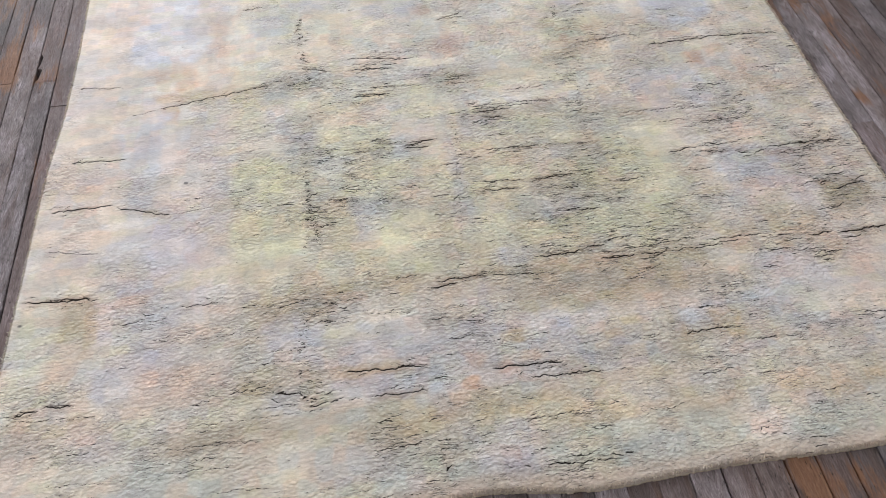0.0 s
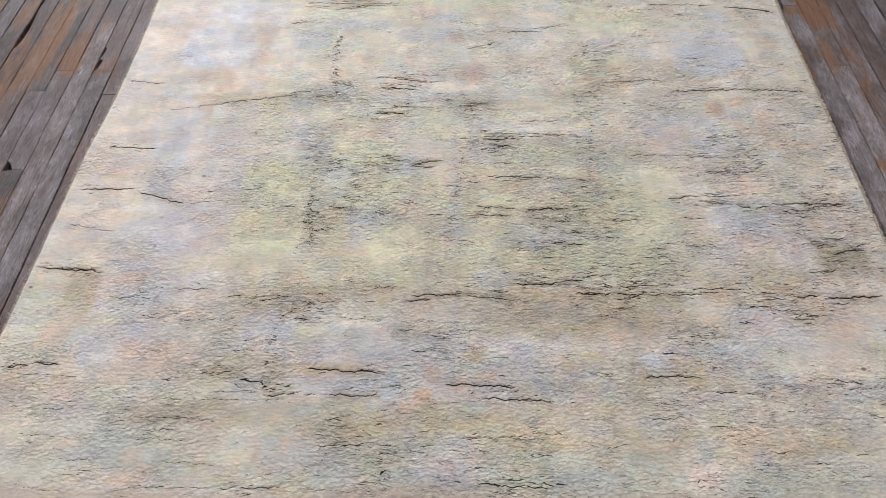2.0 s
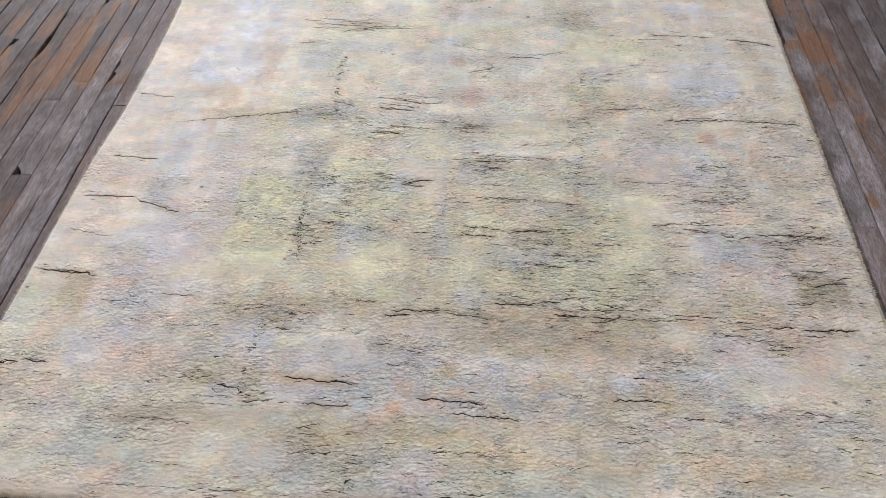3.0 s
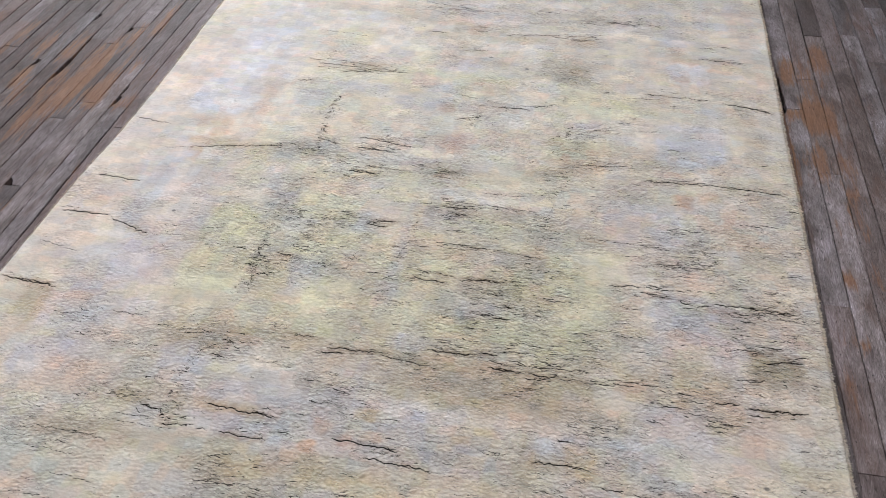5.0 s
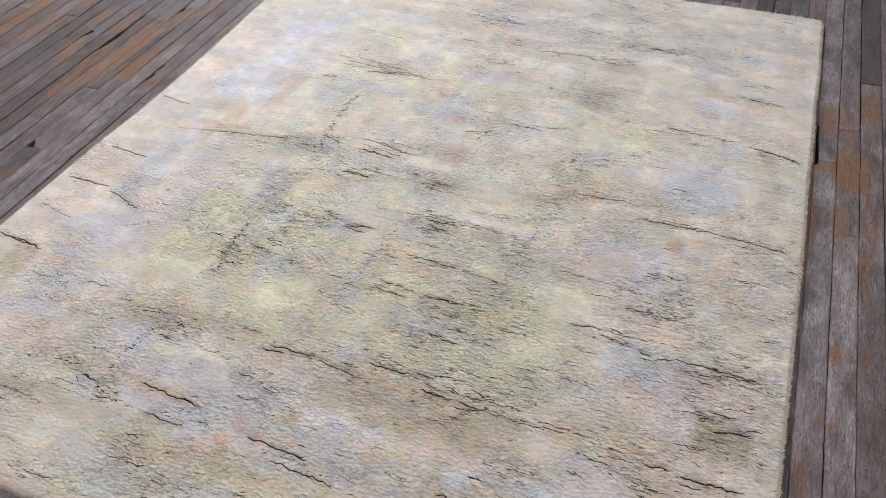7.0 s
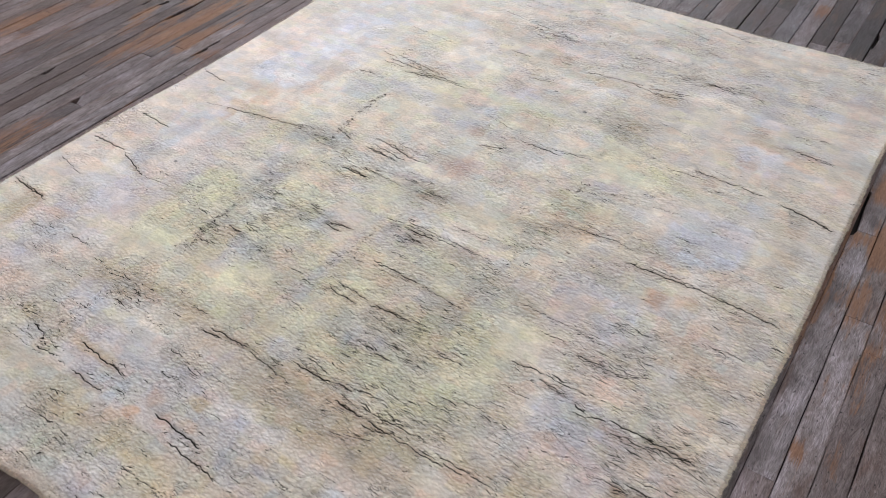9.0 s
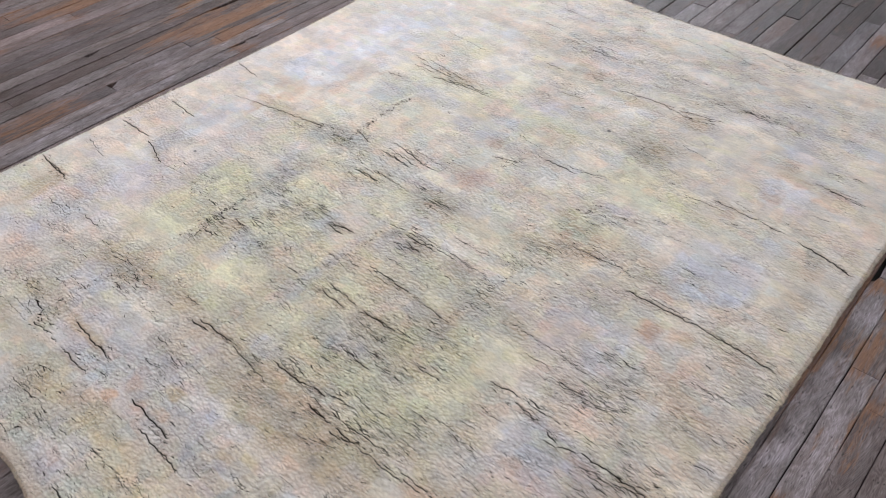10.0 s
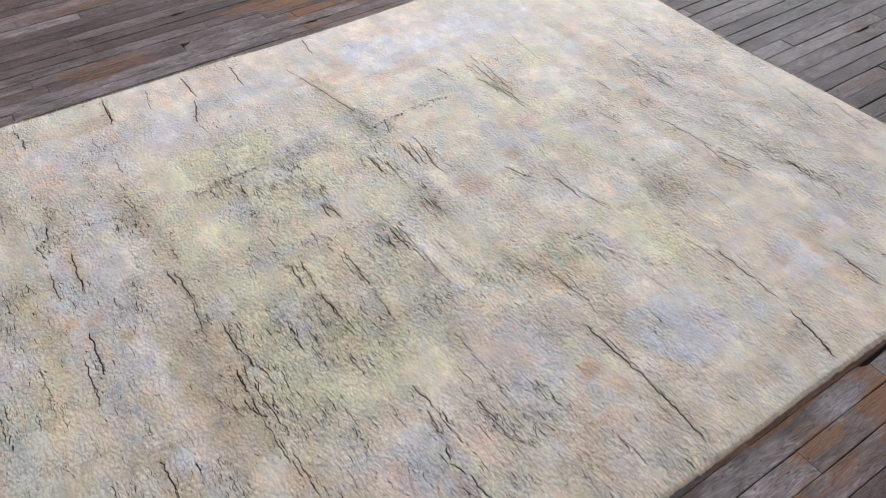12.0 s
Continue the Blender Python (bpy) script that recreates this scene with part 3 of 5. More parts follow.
dye(0.296, 1.495, 0.082, 0.036, OLIVE, 0.35)
dye(0.144, 1.489, 0.082, 0.042, YELLOW, 0.35)
dye(0.165, 1.426, 0.041, 0.027, BLUE, 0.45)
dye(0.045, 1.452, 0.054, 0.031, SAND, 0.3)
dye(0.067, 1.577, 0.031, 0.038, BLUE, 0.4)
dye(0.688, 1.849, 0.076, 0.091, PEACH, 0.25)
dye(0.694, 1.642, 0.029, 0.161, PEACH, 0.3)
dye(0.827, 1.615, 0.071, 0.052, BLUE, 0.35)
dye(0.903, 1.561, 0.084, 0.059, LILAC, 0.4)
dye(0.798, 1.546, 0.025, 0.020, ORANGE, 0.30)
dye(0.901, 1.643, 0.046, 0.012, ORANGE, 0.26)
dye(1.018, 1.487, 0.055, 0.057, TAN, 0.65)
dye(1.018, 1.600, 0.085, 0.040, PEACH, 0.4)
dye(1.086, 1.569, 0.026, 0.016, ROSE, 0.30)
dye(0.865, 1.490, 0.082, 0.056, PEACH, 0.3)
dye(0.728, 1.499, 0.055, 0.056, GREY, 0.09)
dye(0.712, 1.395, 0.053, 0.034, SAND, 0.4)
dye(0.855, 1.418, 0.067, 0.032, GOLD, 0.45)
dye(0.812, 1.351, 0.019, 0.018, ORANGE, 0.30)
dye(0.942, 1.361, 0.092, 0.052, PEACH, 0.35)
dye(-0.843, 1.457, 0.029, 0.021, ORANGE, 0.42)
dye(-0.837, 1.377, 0.040, 0.083, SAND, 0.75)
dye(-0.860, 1.286, 0.038, 0.062, PEACH, 0.5)
dye(-0.928, 1.353, 0.039, 0.098, MINT, 0.4)
dye(-0.566, 1.438, 0.022, 0.068, PINK, 0.8)
dye(-0.513, 1.385, 0.024, 0.066, CREAM, 0.45)
dye(-0.596, 1.327, 0.052, 0.028, PEACH, 0.5)
dye(-0.747, 1.315, 0.034, 0.031, CREAM, 0.5)
dye(-0.745, 1.219, 0.030, 0.038, BLUE, 0.6)
dye(-0.692, 1.365, 0.053, 0.049, BLUE, 0.25)
dye(-0.627, 1.211, 0.075, 0.044, PEACH, 0.45)
dye(-0.534, 1.255, 0.064, 0.045, TAN, 0.12)
dye(-0.456, 1.341, 0.078, 0.032, TAN, 0.14)
dye(-0.302, 1.369, 0.066, 0.029, TAN, 0.35)
dye(-0.236, 1.364, 0.040, 0.016, ROSE, 0.25)
dye(-0.196, 1.306, 0.116, 0.025, CREAM, 0.35)
dye(-0.360, 1.266, 0.064, 0.061, LILAC, 0.75)
dye(-0.270, 1.229, 0.063, 0.035, BLUE, 0.35)
dye(-0.157, 1.236, 0.076, 0.020, BLUE, 0.35)
dye(-0.194, 1.177, 0.074, 0.017, GOLD, 0.55)
dye(-0.437, 1.167, 0.044, 0.020, GOLD, 0.4)
dye(-0.361, 1.123, 0.084, 0.033, GREY, 0.21)
dye(-0.316, 1.175, 0.022, 0.026, GOLD, 0.25)
dye(-0.217, 1.140, 0.073, 0.025, LILAC, 0.4)
dye(-0.078, 1.159, 0.049, 0.070, BLUE, 0.6)
dye(-0.120, 1.218, 0.038, 0.023, BLUE, 0.5)
dye(0.011, 1.111, 0.018, 0.016, ORANGE, 0.64)
dye(0.027, 1.165, 0.020, 0.021, ORANGE, 0.38)
dye(0.079, 1.134, 0.019, 0.012, ORANGE, 0.30)
dye(0.119, 1.208, 0.023, 0.015, GOLD, 0.55)
dye(0.139, 1.150, 0.022, 0.014, ORANGE, 0.38)
dye(0.030, 1.225, 0.020, 0.088, GREY, 0.12)
dye(0.062, 1.312, 0.026, 0.063, LILAC, 0.4)
dye(0.198, 1.211, 0.056, 0.038, BLUE, 0.45)
dye(0.282, 1.147, 0.073, 0.042, GREY, 0.12)
dye(0.364, 1.192, 0.049, 0.026, GOLD, 0.4)
dye(0.414, 1.255, 0.076, 0.025, PEACH, 0.3)
dye(0.479, 1.179, 0.022, 0.088, TAN, 0.25)
dye(0.559, 1.197, 0.062, 0.033, BLUE, 0.65)
dye(0.519, 1.162, 0.032, 0.021, GOLD, 0.45)
dye(0.593, 1.168, 0.037, 0.038, GOLD, 0.5)
dye(0.527, 1.247, 0.063, 0.025, PEACH, 0.3)
dye(0.677, 1.192, 0.049, 0.039, BLUE, 0.5)
dye(0.775, 1.260, 0.063, 0.048, BLUE, 0.3)
dye(0.825, 1.182, 0.062, 0.046, CREAM, 0.45)
dye(0.619, 1.303, 0.090, 0.035, PEACH, 0.35)
dye(0.951, 1.250, 0.051, 0.097, PEACH, 0.4)
dye(0.887, 1.148, 0.073, 0.045, PINK, 0.35)
dye(0.433, 1.109, 0.060, 0.041, GREY, 0.12)
dye(0.622, 1.090, 0.071, 0.028, LILAC, 0.3)
dye(0.141, 1.089, 0.071, 0.024, BLUE, 0.2)
dye(-0.870, 1.091, 0.022, 0.030, ROSE, 0.18)
dye(-0.866, 1.144, 0.073, 0.037, PEACH, 0.3)
dye(-0.757, 1.084, 0.060, 0.035, LILAC, 0.4)
dye(-0.589, 1.059, 0.071, 0.021, TAN, 0.3)
dye(-0.425, 1.055, 0.094, 0.034, TAN, 0.3)
dye(-0.191, 1.020, 0.093, 0.028, SAND, 0.4)
dye(-0.098, 1.033, 0.059, 0.020, GOLD, 0.35)
dye(0.077, 1.040, 0.070, 0.021, GOLD, 0.3)
dye(-0.258, 0.976, 0.091, 0.036, LILAC, 0.25)
dye(-0.461, 0.968, 0.034, 0.022, ROSE, 0.18)
dye(-0.380, 0.949, 0.068, 0.031, GOLD, 0.25)
dye(-0.055, 0.945, 0.052, 0.047, MINT, 0.55)
dye(0.058, 0.956, 0.068, 0.055, LILAC, 0.55)
dye(0.067, 0.928, 0.027, 0.026, ROSE, 0.19)
dye(0.248, 1.003, 0.104, 0.020, GOLD, 0.3)
dye(0.481, 1.006, 0.092, 0.033, SAND, 0.5)
dye(0.405, 0.980, 0.068, 0.037, SAND, 0.35)
dye(0.587, 0.932, 0.045, 0.034, PINK, 0.65)
dye(0.710, 0.923, 0.067, 0.027, MINT, 0.4)
dye(0.801, 0.985, 0.080, 0.021, GOLD, 0.3)
dye(-0.277, 0.897, 0.023, 0.012, ORANGE, 0.34)
dye(-0.588, 0.927, 0.067, 0.023, PEACH, 0.4)
dye(-0.767, 0.939, 0.067, 0.026, MINT, 0.4)
dye(-0.036, 0.881, 0.077, 0.012, PEACH, 0.45)
dye(0.140, 0.881, 0.077, 0.012, ROSE, 0.18)
dye(-0.649, 2.695, 0.177, 0.242, LAVENDER, 0.35)
dye(-0.816, 2.607, 0.078, 0.154, PINK, 0.4)
dye(-0.355, 2.833, 0.177, 0.133, CREAM, 0.45)
dye(-0.113, 2.760, 0.095, 0.122, CREAM, 0.4)
dye(-0.201, 2.392, 0.128, 0.104, CREAM, 0.35)
dye(0.297, 2.391, 0.138, 0.056, CREAM, 0.5)
dye(0.240, 2.800, 0.133, 0.078, CREAM, 0.5)
dye(0.351, 2.553, 0.086, 0.060, CREAM, 0.6)
dye(0.592, 2.503, 0.109, 0.078, YELLOW, 0.5)
dye(0.175, 3.063, 0.176, 0.088, LILAC, 0.4)
dye(0.734, 3.077, 0.124, 0.103, LILAC, 0.45)
dye(0.961, 3.112, 0.051, 0.061, LAVENDER, 0.3)
dye(1.032, 3.378, 0.096, 0.055, CREAM, 0.6)
dye(1.080, 2.938, 0.058, 0.110, CREAM, 0.3)
dye(-0.665, 2.771, 0.090, 0.096, LAVENDER, 0.75)
dye(-0.674, 2.398, 0.104, 0.097, LAVENDER, 0.8)
dye(-0.685, 2.560, 0.076, 0.083, LAVENDER, 0.6)
dye(-0.666, 2.995, 0.107, 0.055, LAVENDER, 0.5)
dye(-0.632, 2.169, 0.028, 0.023, ORANGE, 0.51)
dye(-0.707, 2.211, 0.016, 0.025, ORANGE, 0.42)
dye(-0.565, 2.454, 0.062, 0.054, ROSE, 0.22)
dye(-0.342, 2.859, 0.078, 0.089, YELLOW, 0.35)
dye(-0.215, 2.385, 0.049, 0.070, YELLOW, 0.3)
dye(-0.079, 2.727, 0.063, 0.080, YELLOW, 0.35)
dye(-0.340, 2.116, 0.070, 0.050, GREY, 0.30)
dye(-0.396, 2.405, 0.060, 0.051, BLUE, 0.55)
dye(-0.253, 2.502, 0.122, 0.033, BLUE, 0.3)
dye(0.065, 2.104, 0.053, 0.039, GREY, 0.27)
dye(-0.166, 2.717, 0.063, 0.044, LILAC, 0.6)
dye(-0.030, 2.571, 0.050, 0.037, PEACH, 0.6)
dye(0.076, 2.414, 0.022, 0.020, ORANGE, 0.47)
dye(-0.193, 2.302, 0.027, 0.020, ROSE, 0.21)
dye(0.129, 2.233, 0.036, 0.033, ROSE, 0.33)
dye(0.029, 2.239, 0.037, 0.027, ROSE, 0.18)
dye(0.180, 2.540, 0.049, 0.031, PEACH, 0.5)
dye(-0.019, 2.435, 0.087, 0.041, BLUE, 0.5)
dye(0.081, 2.679, 0.061, 0.045, LILAC, 0.6)
dye(0.143, 2.412, 0.114, 0.036, GREY, 0.18)
dye(-0.325, 3.046, 0.139, 0.029, ROSE, 0.22)
dye(0.068, 2.951, 0.065, 0.043, TAN, 0.35)
dye(0.110, 3.193, 0.068, 0.024, PEACH, 0.4)
dye(-0.261, 2.620, 0.094, 0.028, SAND, 0.5)
dye(-0.114, 3.006, 0.135, 0.032, SAND, 0.3)
dye(0.813, 2.938, 0.059, 0.038, BLUE, 0.5)
dye(0.867, 2.734, 0.075, 0.059, LAVENDER, 0.6)
dye(0.858, 2.337, 0.101, 0.076, LAVENDER, 0.6)
dye(0.823, 2.864, 0.031, 0.031, ORANGE, 0.34)
dye(0.868, 2.805, 0.046, 0.018, ORANGE, 0.34)
dye(0.834, 2.704, 0.029, 0.020, ORANGE, 0.42)
dye(0.774, 2.556, 0.022, 0.014, ORANGE, 0.34)
dye(0.981, 2.782, 0.047, 0.052, PEACH, 0.6)
dye(1.072, 2.638, 0.026, 0.035, PEACH, 0.6)
dye(1.027, 2.457, 0.031, 0.100, SAND, 0.35)
dye(1.072, 2.405, 0.023, 0.033, GREY, 0.15)
dye(0.437, 2.446, 0.055, 0.031, GREY, 0.24)
dye(0.300, 2.663, 0.069, 0.045, GREY, 0.21)
dye(0.470, 2.666, 0.067, 0.052, SAND, 0.55)
dye(0.510, 2.893, 0.030, 0.035, GOLD, 0.4)
dye(0.477, 2.258, 0.070, 0.049, OLIVE, 0.5)
dye(0.539, 2.370, 0.053, 0.032, LILAC, 0.4)
dye(0.474, 2.205, 0.014, 0.018, ORANGE, 0.42)
dye(0.730, 2.780, 0.025, 0.142, PEACH, 0.35)
dye(0.729, 2.306, 0.024, 0.082, PEACH, 0.35)
dye(0.627, 2.974, 0.112, 0.028, CREAM, 0.5)
dye(0.482, 3.075, 0.159, 0.030, TAN, 0.2)
dye(0.773, 3.247, 0.160, 0.026, SAND, 0.35)
dye(0.529, 3.277, 0.133, 0.033, ROSE, 0.18)
dye(0.312, 2.886, 0.207, 0.020, SAND, 0.3)
dye(0.755, 2.928, 0.030, 0.023, SAND, 0.3)

# faint rose, tan and blue along the far and right borders
for x, y, a, b, tint, amount in ((1.06, 3.10, 0.05, 0.16, ROSE, 0.22), (1.07, 2.72, 0.04, 0.10, PEACH, 0.4), (0.98, 3.22, 0.06, 0.05, LILAC, 0.4), (0.62, 3.33, 0.10, 0.02, ROSE, 0.25),
                                (0.30, 3.36, 0.14, 0.025, MINT, 0.4), (0.10, 3.25, 0.10, 0.04, ROSE, 0.25), (0.42, 3.18, 0.07, 0.05, BLUE, 0.35), (0.78, 3.20, 0.06, 0.04, BLUE, 0.35),
                                (0.88, 3.34, 0.16, 0.018, TAN, 0.25), (0.20, 3.12, 0.08, 0.03, TAN, 0.25), (-0.20, 3.28, 0.14, 0.05, LILAC, 0.4), (-0.35, 2.95, 0.10, 0.07, LAVENDER, 0.35),
                                (1.05, 2.33, 0.035, 0.09, SAND, 0.35), (1.08, 2.05, 0.03, 0.06, LILAC, 0.4), (0.93, 1.98, 0.06, 0.06, PEACH, 0.3), (1.03, 1.86, 0.05, 0.05, SAND, 0.4),
                                (0.62, 2.62, 0.05, 0.09, PEACH, 0.35), (0.66, 2.85, 0.05, 0.06, CREAM, 0.4), (0.92, 2.52, 0.05, 0.05, BLUE, 0.35), (0.55, 1.98, 0.04, 0.06, PEACH, 0.3)):
    dye(x, y, a, b, tint, amount)

# partings of the pile
crease(-0.941, 2.209, -0.807, 2.189, 0.8)
crease(-0.780, 2.058, -0.701, 2.078, 0.4)
crease(-0.701, 2.078, -0.391, 2.131, 0.7)
crease(-0.922, 1.911, -0.769, 1.898, 0.9)
crease(-0.964, 1.752, -0.905, 1.759, 0.4)
crease(-0.945, 1.739, -0.787, 1.739, 1.0)
crease(-0.786, 1.735, -0.640, 1.678, 0.9)
crease(-0.642, 1.688, -0.524, 1.692, 0.4)
crease(-0.946, 1.615, -0.808, 1.585, 0.6)
crease(-0.965, 1.469, -0.811, 1.461, 1.0)
crease(-0.919, 1.477, -0.795, 1.453, 0.8)
crease(-0.768, 1.376, -0.634, 1.373, 0.5)
crease(-0.613, 1.404, -0.518, 1.401, 0.6)
crease(-0.942, 1.180, -0.883, 1.192, 1.0)
crease(-0.883, 1.192, -0.813, 1.186, 1.0)
crease(-0.939, 1.170, -0.748, 1.154, 0.4)
crease(-0.502, 1.163, -0.404, 1.167, 0.5)
crease(-0.407, 1.149, -0.344, 1.138, 0.9)
crease(-0.346, 1.141, -0.332, 1.108, 0.9)
crease(-0.457, 1.117, -0.342, 1.116, 0.4)
crease(-0.341, 1.107, -0.256, 1.114, 0.7)
crease(-0.412, 1.139, -0.386, 1.129, 0.7)
crease(-0.576, 1.100, -0.333, 1.096, 0.3)
crease(-0.626, 1.055, -0.422, 1.048, 0.4)
crease(-0.851, 1.016, -0.695, 1.005, 0.3)
crease(-0.614, 1.006, -0.462, 1.002, 0.4)
crease(-0.764, 0.982, -0.734, 0.978, 0.3)
crease(-0.751, 0.956, -0.671, 0.956, 0.4)
crease(-0.533, 0.955, -0.407, 0.949, 0.3)
crease(-0.600, 0.901, -0.404, 0.898, 0.4)
crease(-0.404, 0.898, -0.265, 0.898, 0.6)
crease(-0.849, 0.907, -0.731, 0.890, 0.3)
crease(-0.752, 0.940, -0.652, 0.929, 0.3)
crease(-0.303, 2.423, -0.304, 2.276, 0.5)
crease(-0.304, 2.276, -0.276, 2.125, 0.5)
crease(-0.309, 1.880, -0.309, 1.770, 0.15)
crease(-0.309, 1.770, -0.304, 1.689, 0.5)
crease(-0.304, 1.689, -0.301, 1.601, 0.9)
crease(-0.310, 1.560, -0.322, 1.500, 0.4)
crease(-0.322, 1.340, -0.345, 1.220, 0.3)
crease(-0.340, 1.190, -0.346, 1.141, 0.6)
crease(0.100, 1.900, 0.088, 1.800, 0.1)
crease(0.085, 1.780, 0.068, 1.620, 0.25)
crease(0.066, 1.600, 0.056, 1.500, 0.1)
crease(0.470, 2.060, 0.455, 1.900, 0.15)
crease(0.450, 1.860, 0.430, 1.720, 0.15)
crease(-0.301, 1.601, -0.284, 1.522, 0.7)
crease(-0.176, 2.209, -0.047, 2.203, 0.6)
crease(-0.157, 2.178, -0.021, 2.164, 0.7)
crease(-0.173, 2.155, -0.055, 2.150, 0.6)
crease(-0.169, 2.044, -0.062, 2.037, 0.8)
crease(-0.184, 2.015, -0.086, 2.011, 0.4)
crease(-0.121, 2.080, 0.045, 2.065, 0.5)
crease(0.078, 2.083, 0.161, 2.072, 0.6)
crease(0.153, 1.921, 0.264, 1.928, 0.9)
crease(0.105, 1.914, 0.153, 1.916, 0.5)
crease(0.254, 2.001, 0.400, 2.006, 0.5)
crease(0.282, 1.946, 0.369, 1.945, 0.6)
crease(0.168, 1.904, 0.230, 1.892, 0.7)
crease(-0.052, 1.819, 0.025, 1.815, 0.9)
crease(0.161, 1.777, 0.312, 1.771, 0.8)
crease(0.312, 1.771, 0.461, 1.759, 0.5)
crease(0.126, 1.663, 0.242, 1.658, 0.7)
crease(0.257, 1.654, 0.344, 1.654, 1.0)
crease(0.125, 1.633, 0.226, 1.629, 0.7)
crease(0.365, 1.585, 0.406, 1.574, 0.6)
crease(0.160, 1.760, 0.265, 1.754, 0.5)
crease(0.289, 1.541, 0.401, 1.537, 0.6)
crease(-0.162, 1.556, -0.120, 1.556, 0.5)
crease(0.008, 1.549, 0.149, 1.546, 0.3)
crease(-0.262, 1.662, -0.196, 1.663, 0.7)
crease(-0.289, 1.629, -0.259, 1.624, 0.6)
crease(-0.128, 1.402, -0.061, 1.405, 0.6)
crease(-0.047, 1.366, 0.026, 1.367, 1.0)
crease(-0.033, 1.377, 0.100, 1.381, 0.9)
crease(0.100, 1.376, 0.258, 1.356, 0.6)
crease(0.229, 1.405, 0.330, 1.412, 1.0)
crease(0.331, 1.418, 0.386, 1.422, 0.9)
crease(0.355, 1.397, 0.409, 1.395, 0.6)
crease(0.366, 1.378, 0.453, 1.377, 1.0)
crease(-0.307, 1.312, -0.255, 1.310, 0.9)
crease(-0.292, 1.361, -0.259, 1.359, 0.8)
crease(-0.203, 1.315, -0.085, 1.305, 0.4)
crease(-0.256, 1.175, -0.082, 1.164, 1.0)
crease(-0.256, 1.111, -0.220, 1.108, 0.7)
crease(-0.202, 1.112, -0.080, 1.104, 0.8)
crease(0.054, 1.134, 0.212, 1.127, 1.0)
crease(0.131, 1.104, 0.293, 1.093, 0.8)
crease(0.004, 1.092, 0.040, 1.091, 0.3)
crease(-0.074, 0.972, -0.067, 0.936, 0.5)
crease(-0.067, 0.936, -0.075, 0.897, 0.5)
crease(0.085, 1.005, 0.237, 1.011, 0.4)
crease(0.115, 0.907, 0.270, 0.897, 0.7)
crease(0.147, 0.889, 0.191, 0.890, 0.4)
crease(-0.231, 0.895, -0.120, 0.894, 0.4)
crease(-0.174, 1.062, -0.127, 1.063, 0.3)
crease(0.351, 1.165, 0.448, 1.159, 0.4)
crease(-0.183, 1.007, -0.113, 1.007, 0.2)
crease(0.505, 2.177, 0.660, 2.186, 0.5)
crease(0.716, 2.127, 0.900, 2.129, 1.0)
crease(0.885, 2.133, 1.114, 2.119, 0.9)
crease(0.769, 2.141, 0.903, 2.140, 0.6)
crease(0.794, 2.031, 0.836, 2.037, 0.3)
crease(0.538, 1.859, 0.799, 1.848, 0.5)
crease(0.636, 1.806, 0.727, 1.804, 0.5)
crease(0.746, 1.788, 0.904, 1.784, 0.6)
crease(0.883, 1.815, 0.929, 1.818, 0.5)
crease(1.060, 1.797, 1.121, 1.797, 0.5)
crease(0.628, 1.689, 0.718, 1.698, 0.8)
crease(0.700, 1.681, 0.799, 1.668, 0.6)
crease(0.799, 1.668, 0.844, 1.645, 1.0)
crease(0.844, 1.645, 0.888, 1.663, 0.9)
crease(0.886, 1.663, 1.090, 1.665, 0.9)
crease(0.930, 1.641, 1.010, 1.642, 0.6)
crease(0.890, 1.629, 0.963, 1.630, 0.4)
crease(0.644, 1.623, 0.729, 1.619, 0.4)
crease(0.984, 1.497, 1.079, 1.511, 0.8)
crease(0.988, 1.470, 1.032, 1.477, 0.7)
crease(0.958, 1.441, 1.002, 1.448, 0.7)
crease(1.039, 1.517, 1.107, 1.533, 0.6)
crease(0.453, 1.377, 0.525, 1.374, 0.9)
crease(0.525, 1.374, 0.658, 1.373, 0.6)
crease(0.449, 1.394, 0.611, 1.405, 0.6)
crease(0.622, 1.393, 0.769, 1.391, 0.6)
crease(0.744, 1.347, 0.832, 1.336, 0.6)
crease(0.869, 1.371, 0.936, 1.373, 0.8)
crease(0.946, 1.363, 1.079, 1.372, 1.0)
crease(0.842, 1.323, 0.936, 1.315, 0.6)
crease(0.440, 1.336, 0.506, 1.339, 0.4)
crease(0.485, 1.156, 0.595, 1.157, 0.9)
crease(0.629, 1.121, 0.695, 1.116, 0.6)
crease(0.887, 1.148, 0.963, 1.138, 0.7)
crease(0.904, 1.126, 0.988, 1.130, 0.5)
crease(0.375, 1.164, 0.435, 1.155, 0.4)
crease(0.062, 2.778, 0.161, 2.798, 0.5)
crease(-0.033, 3.081, 0.099, 3.076, 0.6)
crease(0.366, 2.925, 0.500, 2.899, 0.6)
crease(0.497, 2.905, 0.563, 2.932, 0.5)
crease(0.571, 3.066, 0.690, 3.057, 0.9)
crease(0.742, 3.067, 0.782, 3.045, 0.8)
crease(0.896, 2.914, 0.961, 2.920, 0.5)
crease(0.972, 2.935, 1.024, 2.926, 0.6)
crease(0.942, 2.829, 1.056, 2.825, 0.6)
crease(0.717, 2.591, 0.935, 2.584, 0.7)
crease(0.980, 2.565, 1.051, 2.557, 0.4)
crease(1.051, 2.557, 1.131, 2.535, 1.0)
crease(-0.442, 2.603, -0.338, 2.602, 0.6)
crease(-0.345, 2.579, -0.209, 2.596, 0.7)
crease(-0.247, 2.613, -0.099, 2.609, 0.7)
crease(-0.475, 2.503, -0.409, 2.509, 0.8)
crease(0.473, 2.309, 0.494, 2.374, 0.6)
crease(-0.306, 2.186, -0.221, 2.157, 0.8)
crease(0.111, 2.350, 0.210, 2.387, 0.6)
